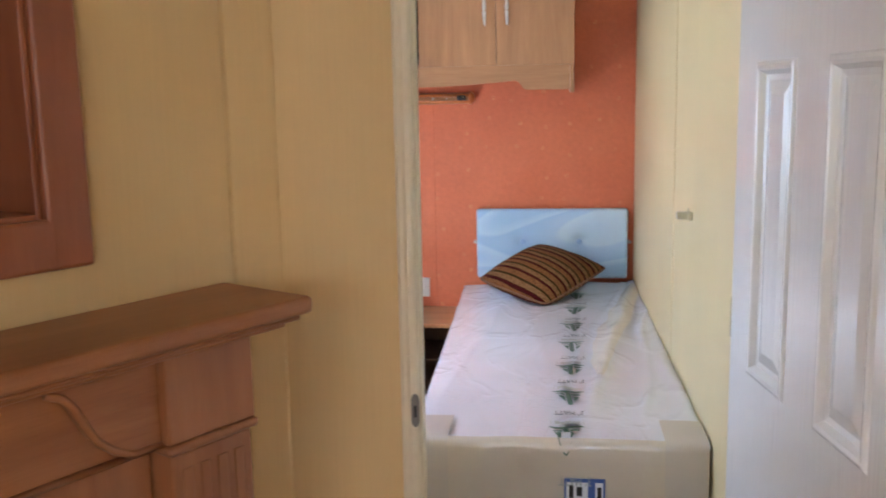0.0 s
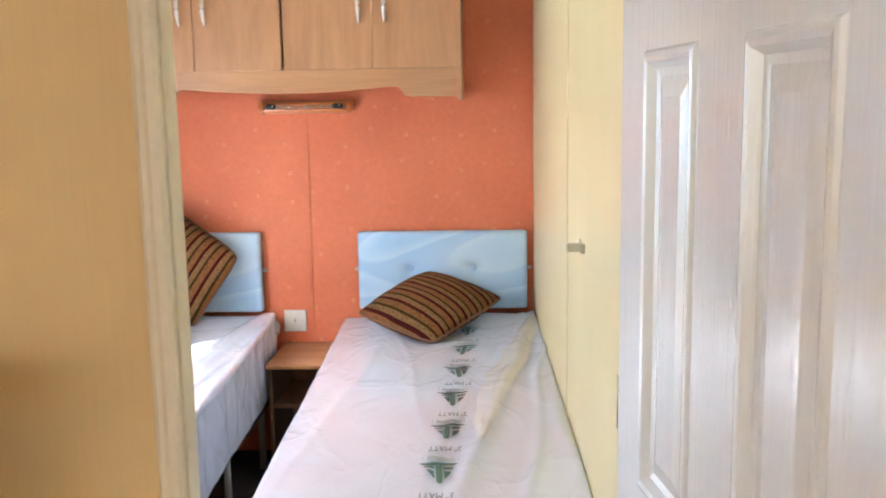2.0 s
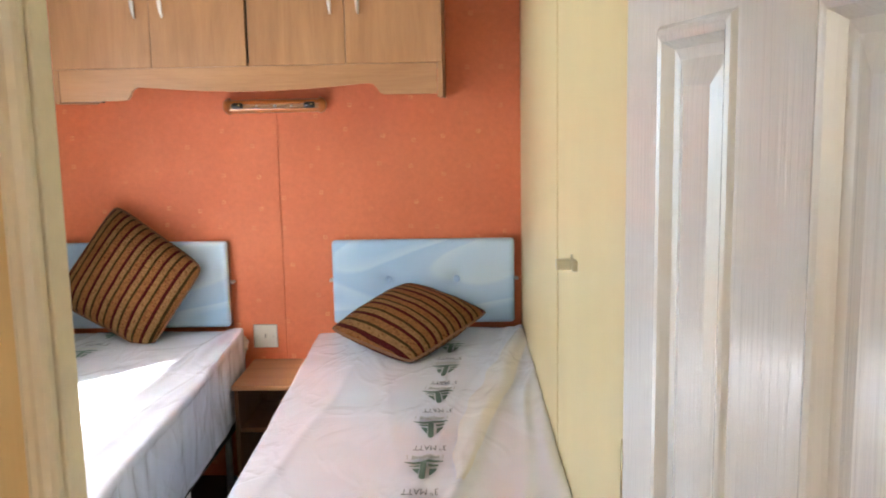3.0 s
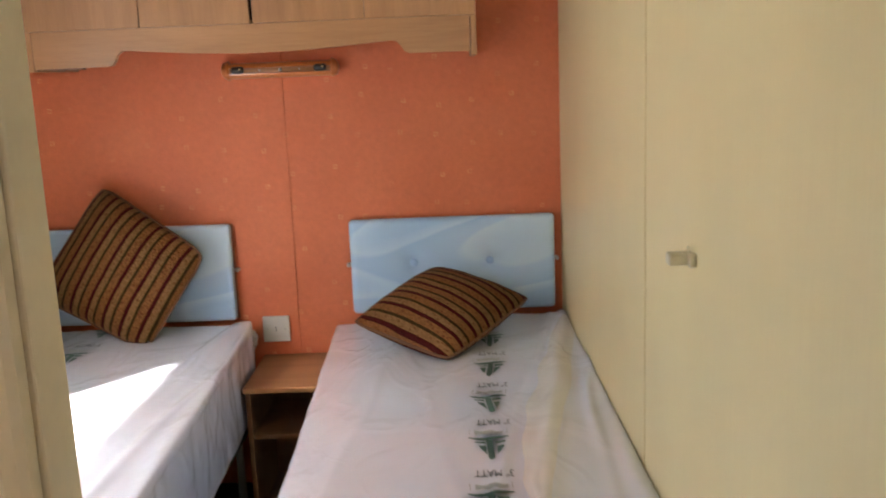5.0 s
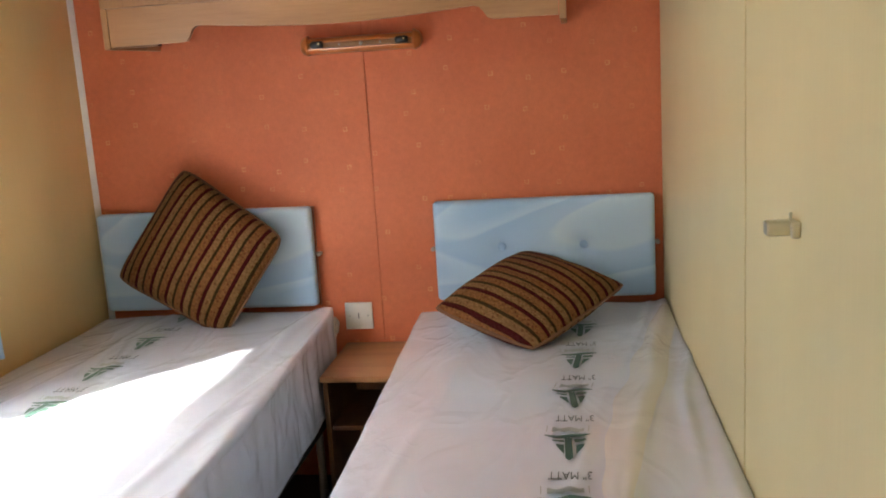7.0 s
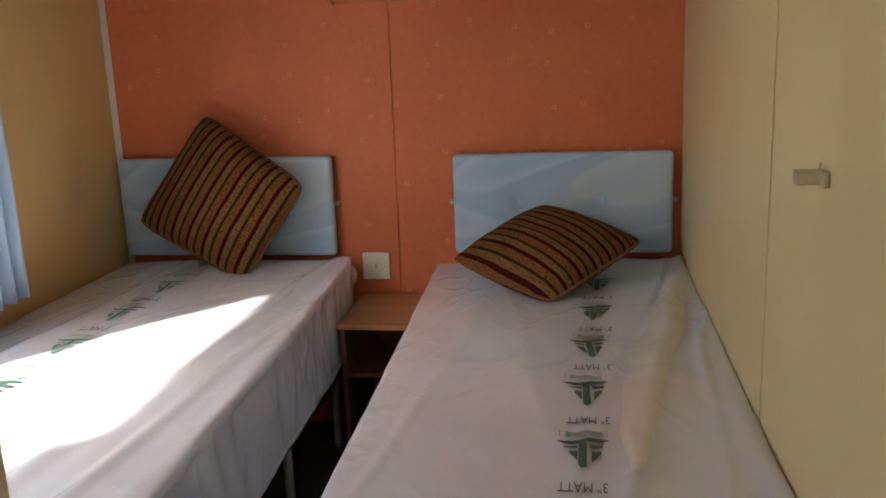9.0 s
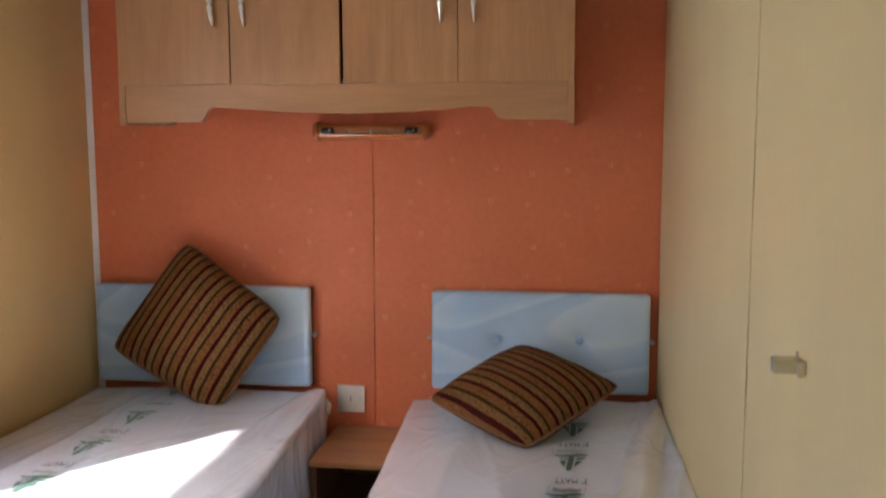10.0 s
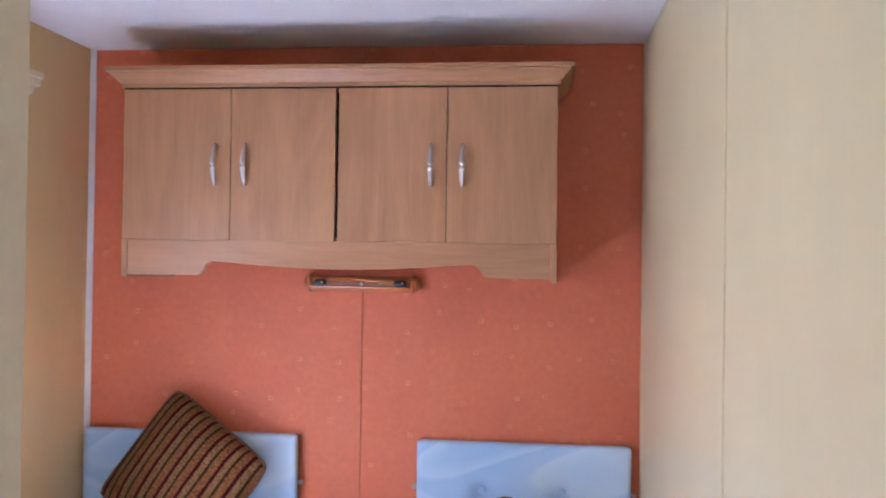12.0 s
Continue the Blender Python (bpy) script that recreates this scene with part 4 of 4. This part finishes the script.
part("channel", box((LX0 + 0.027, -0.047, LZ0 - 0.0075), (LX1 - 0.027, -0.0448, LZ0 + 0.0045)), OAK_H, la, "lighter wooden channel between the holders")
for x, s in ((LX0, 1), (LX1, -1)):
    bm = tube(bmesh.new(), [(x + s * d, -0.034, LZ0) for d in (0.0, 0.003, 0.009, 0.016, 0.020, 0.0255)], [0.008, 0.017, 0.025, 0.027, 0.031, 0.031], 18)
    part("turned_end", bm, LAMPWOOD, la, smooth=True)
for x in (LX0 + 0.058, LX1 - 0.058):
    h = part("lamp_holder", tube(bmesh.new(), [(x - 0.019, -0.060, LZ0 + 0.001), (x - 0.012, -0.061, LZ0 + 0.001), (x + 0.012, -0.061, LZ0 + 0.001), (x + 0.019, -0.060, LZ0 + 0.001)], [0.009, 0.0115, 0.0115, 0.009], 12), BLACK, la, "black lamp holder", smooth=True)
    part("contact", tube(bmesh.new(), [(x + 0.008, -0.0715, LZ0 + 0.004), (x + 0.008, -0.0745, LZ0 + 0.004)], 0.003, 8), BRASS, h)
for x, r in ((0.89, 0.0035), (0.958, 0.006), (1.018, 0.0035)):
    bm = bmesh.new()
    bmesh.ops.create_uvsphere(bm, u_segments=10, v_segments=6, radius=r)
    for v in bm.verts:
        v.co += Vector((x, -0.0495, LZ0 - 0.001))
    part("screw_cap", bm, STEEL, la, smooth=True)

# ---------------------------------------------------------------- overhead cupboards
CX0, CX1, CY = 0.277, 1.581, -0.336
ZB, ZD, ZT = 1.461, 1.567, 2.020
cb = thing("overhead_cupboard", pose((CX0 + CX1) / 2, -0.15, ZB), "light oak overhead cupboard with four doors and a shaped valance", "cupboard")
for x0, x1 in ((CX0, CX0 + 0.016), (CX1 - 0.016, CX1)):
    part("side_panel", box((x0, CY + 0.0195, ZB - 0.006), (x1, -0.002, ZT + 0.004), 0.0015), OAK_V, cb)
part("carcass_floor", box((CX0 + 0.0165, CY + 0.0195, ZD - 0.004), (CX1 - 0.0165, -0.002, ZD + 0.012)), OAK_H, cb)
part("carcass_top", box((CX0 + 0.0165, CY + 0.0195, ZT - 0.012), (CX1 - 0.0165, -0.002, ZT + 0.004)), OAK_H, cb)
part("carcass_back", box((CX0 + 0.0165, -0.012, ZD + 0.0125), (CX1 - 0.0165, -0.0022, ZT - 0.0125)), DARK, cb)
edges = (CX0, 0.614, 0.936, 1.262, CX1)
for k, (x0, x1) in enumerate(zip(edges, edges[1:])):
    a, b = x0 + (0.0045 if k == 2 else 0.001), x1 - (0.0045 if k == 1 else 0.001)
    d = part("door", box((a, CY, ZD + 0.001), (b, CY + 0.018, ZT), 0.0018), OAK_V, cb)
    hx = x1 - 0.046 if k % 2 == 0 else x0 + 0.046
    pts, rad = [], []
    for i in range(13):
        f = i / 12
        pts.append((hx, CY - 0.004 - 0.024 * math.sin(math.pi * f) ** 0.8, 1.730 + 0.125 * f))
        rad.append(0.0035 + 0.0045 * math.sin(math.pi * f))
    h = part("handle", tube(bmesh.new(), pts, rad, 10), STEEL, d, "bowed satin steel handle", smooth=True)
# shaped valance under the doors
xl, xr = CX0 + 0.020, CX1 - 0.019
val = [(xl, ZD), (xl, ZB + 0.001)]
a0, a1 = 0.570, 1.335
val += [(a0 - 0.062, ZB + 0.001), (a0 - 0.045, ZB + 0.004), (a0 - 0.036, ZB + 0.016), (a0 - 0.028, ZB + 0.034), (a0 - 0.015, ZB + 0.043), (a0, ZB + 0.044)]
for i in range(1, 16):
    f = i / 16
    val.append((a0 + (a1 - a0) * f, ZB + 0.044 - 0.020 * math.sin(math.pi * f)))
val += [(a1, ZB + 0.044), (a1 + 0.015, ZB + 0.040), (a1 + 0.027, ZB + 0.028), (a1 + 0.037, ZB + 0.012), (a1 + 0.050, ZB + 0.006), (xr, ZB + 0.005), (xr, ZD)]
part("valance_board", prism(bmesh.new(), val, lambda u, v, w: Vector((u, w, v)), CY + 0.003, CY + 0.019), OAK_H, cb)
for x0, x1 in ((CX0, xl - 0.002), (xr + 0.002, CX1)):
    part("valance_end", box((x0, CY + 0.001, ZB - 0.006), (x1, CY + 0.019, ZD), 0.001), OAK_V, cb)
part("under_batten", box((CX0 + 0.018, CY + 0.0195, ZB - 0.004), (0.43, CY + 0.045, ZB + 0.008)), SHADEDWOOD, cb)
# flared cornice, mitred round the ends
crown = [(0.0, 0.0), (0.006, 0.0), (0.006, 0.012), (0.012, 0.016), (0.020, 0.026), (0.032, 0.036), (0.036, 0.043), (0.044, 0.045), (0.044, 0.057), (0.0, 0.057)]
bm = bmesh.new()
rings = []
for o_, dz in crown:
    z = ZT + 0.0045 + dz
    rings.append([bm.verts.new(p) for p in ((CX0 - o_, -0.003, z), (CX0 - o_, CY + 0.002 - o_, z), (CX1 + o_, CY + 0.002 - o_, z), (CX1 + o_, -0.003, z))])
for a, b in zip(rings, rings[1:]):
    for k in range(3):
        bm.faces.new((a[k], a[k + 1], b[k + 1], b[k]))
bm.faces.new(rings[-1])
part("cornice", bm, OAK_H, cb)
part("shadow_gap", box((CX0 + 0.001, CY + 0.004, ZT + 0.0005), (CX1 - 0.001, CY + 0.019, ZT + 0.004)), DARK, cb)

# ---------------------------------------------------------------- window dressing
PY0, PY1 = -2.42, -0.60
pe = thing("pelmet", pose(0.05, -1.4, 1.90), "cream moulded pelmet over the bedroom window", "pelmet")
pcrown = [(0.0, 0.0), (0.0, 0.012), (0.008, 0.018), (0.020, 0.046), (0.036, 0.064), (0.038, 0.078), (0.050, 0.084), (0.050, 0.104), (0.056, 0.106), (0.056, 0.122)]
bm = bmesh.new()
rings = []
for o_, dz in pcrown:
    z = 1.905 + dz
    rings.append([bm.verts.new(p) for p in ((0.001, PY1 + o_, z), (0.085 + o_, PY1 + o_, z), (0.085 + o_, PY0 - o_, z), (0.001, PY0 - o_, z))])
for a, b in zip(rings, rings[1:]):
    for k in range(3):
        bm.faces.new((a[k], a[k + 1], b[k + 1], b[k]))
bm.faces.new(rings[-1])
part("moulding", bm, PELMETPAINT, pe)
part("pelmet_board", box((0.001, PY0 + 0.004, 1.9), (0.08, PY1 - 0.004, 1.91)), PELMETPAINT, pe)


def pleated(name, y0, y1, z0, z1, label, depth=0.03, pitch=0.065, x=0.045, bottom=None, seed=0.0, slant_in=0.0):
    """A hanging pleated cloth with thickness along y."""
    t = thing(name, pose(x, (y0 + y1) / 2, z1), label, "curtain", "window curtains")
    bm = bmesh.new()
    n, rows = int(abs(y1 - y0) / 0.008), 14
    sheets = []
    for side in (0.0, 0.003):
        grid = []
        for r in range(rows + 1):
            f = r / rows
            row = []
            for k in range(n + 1):
                u = k / n
                y = y0 + (y1 - y0) * u - slant_in * f * u ** 4
                low = bottom(u) if bottom else z0
                z = z1 + (low - z1) * f
                fold = math.sin(2 * math.pi * (y / pitch) + 1.2 * noise.noise(Vector((y * 8, f * 1.5, seed)))) * depth * (0.55 + 0.45 * f)
                row.append(bm.verts.new((x + fold + side + 0.006 * noise.noise(Vector((y * 5, f * 3, seed + 4))), y, z)))
            grid.append(row)
        sheets.append(grid)
        for a, b in zip(grid, grid[1:]):
            for k in range(n):
                bm.faces.new((a[k], a[k + 1], b[k + 1], b[k]))
    a, b = sheets
    for r in range(rows):
        for k in (0, n):
            bm.faces.new((a[r][k], a[r + 1][k], b[r + 1][k], b[r][k]))
    for k in range(n):
        bm.faces.new((a[rows][k], a[rows][k + 1], b[rows][k + 1], b[rows][k]))
    part("cloth", bm, CURTAIN, t, smooth=True)
    return t


pleated("curtain", -1.275, -0.685, 0.66, 1.898, "pale blue pleated curtain drawn open beside the window", seed=1.0)
pleated("curtain", -2.475, -2.40, 0.66, 1.898, "pale blue pleated curtain drawn open beside the window", seed=2.0)
# hem lifted on its unseen stretch to let the sun further over the bed
pleated("curtain_valance", -2.45, -0.66, 1.68, 1.9, "pale blue gathered valance under the pelmet", depth=0.008, pitch=0.09, x=0.092, bottom=lambda u: 1.655 + 0.05 * math.sin(math.pi * u) ** 2 + 0.13 * math.exp(-((u - 0.2) / 0.2) ** 2), seed=3.0, slant_in=0.05)
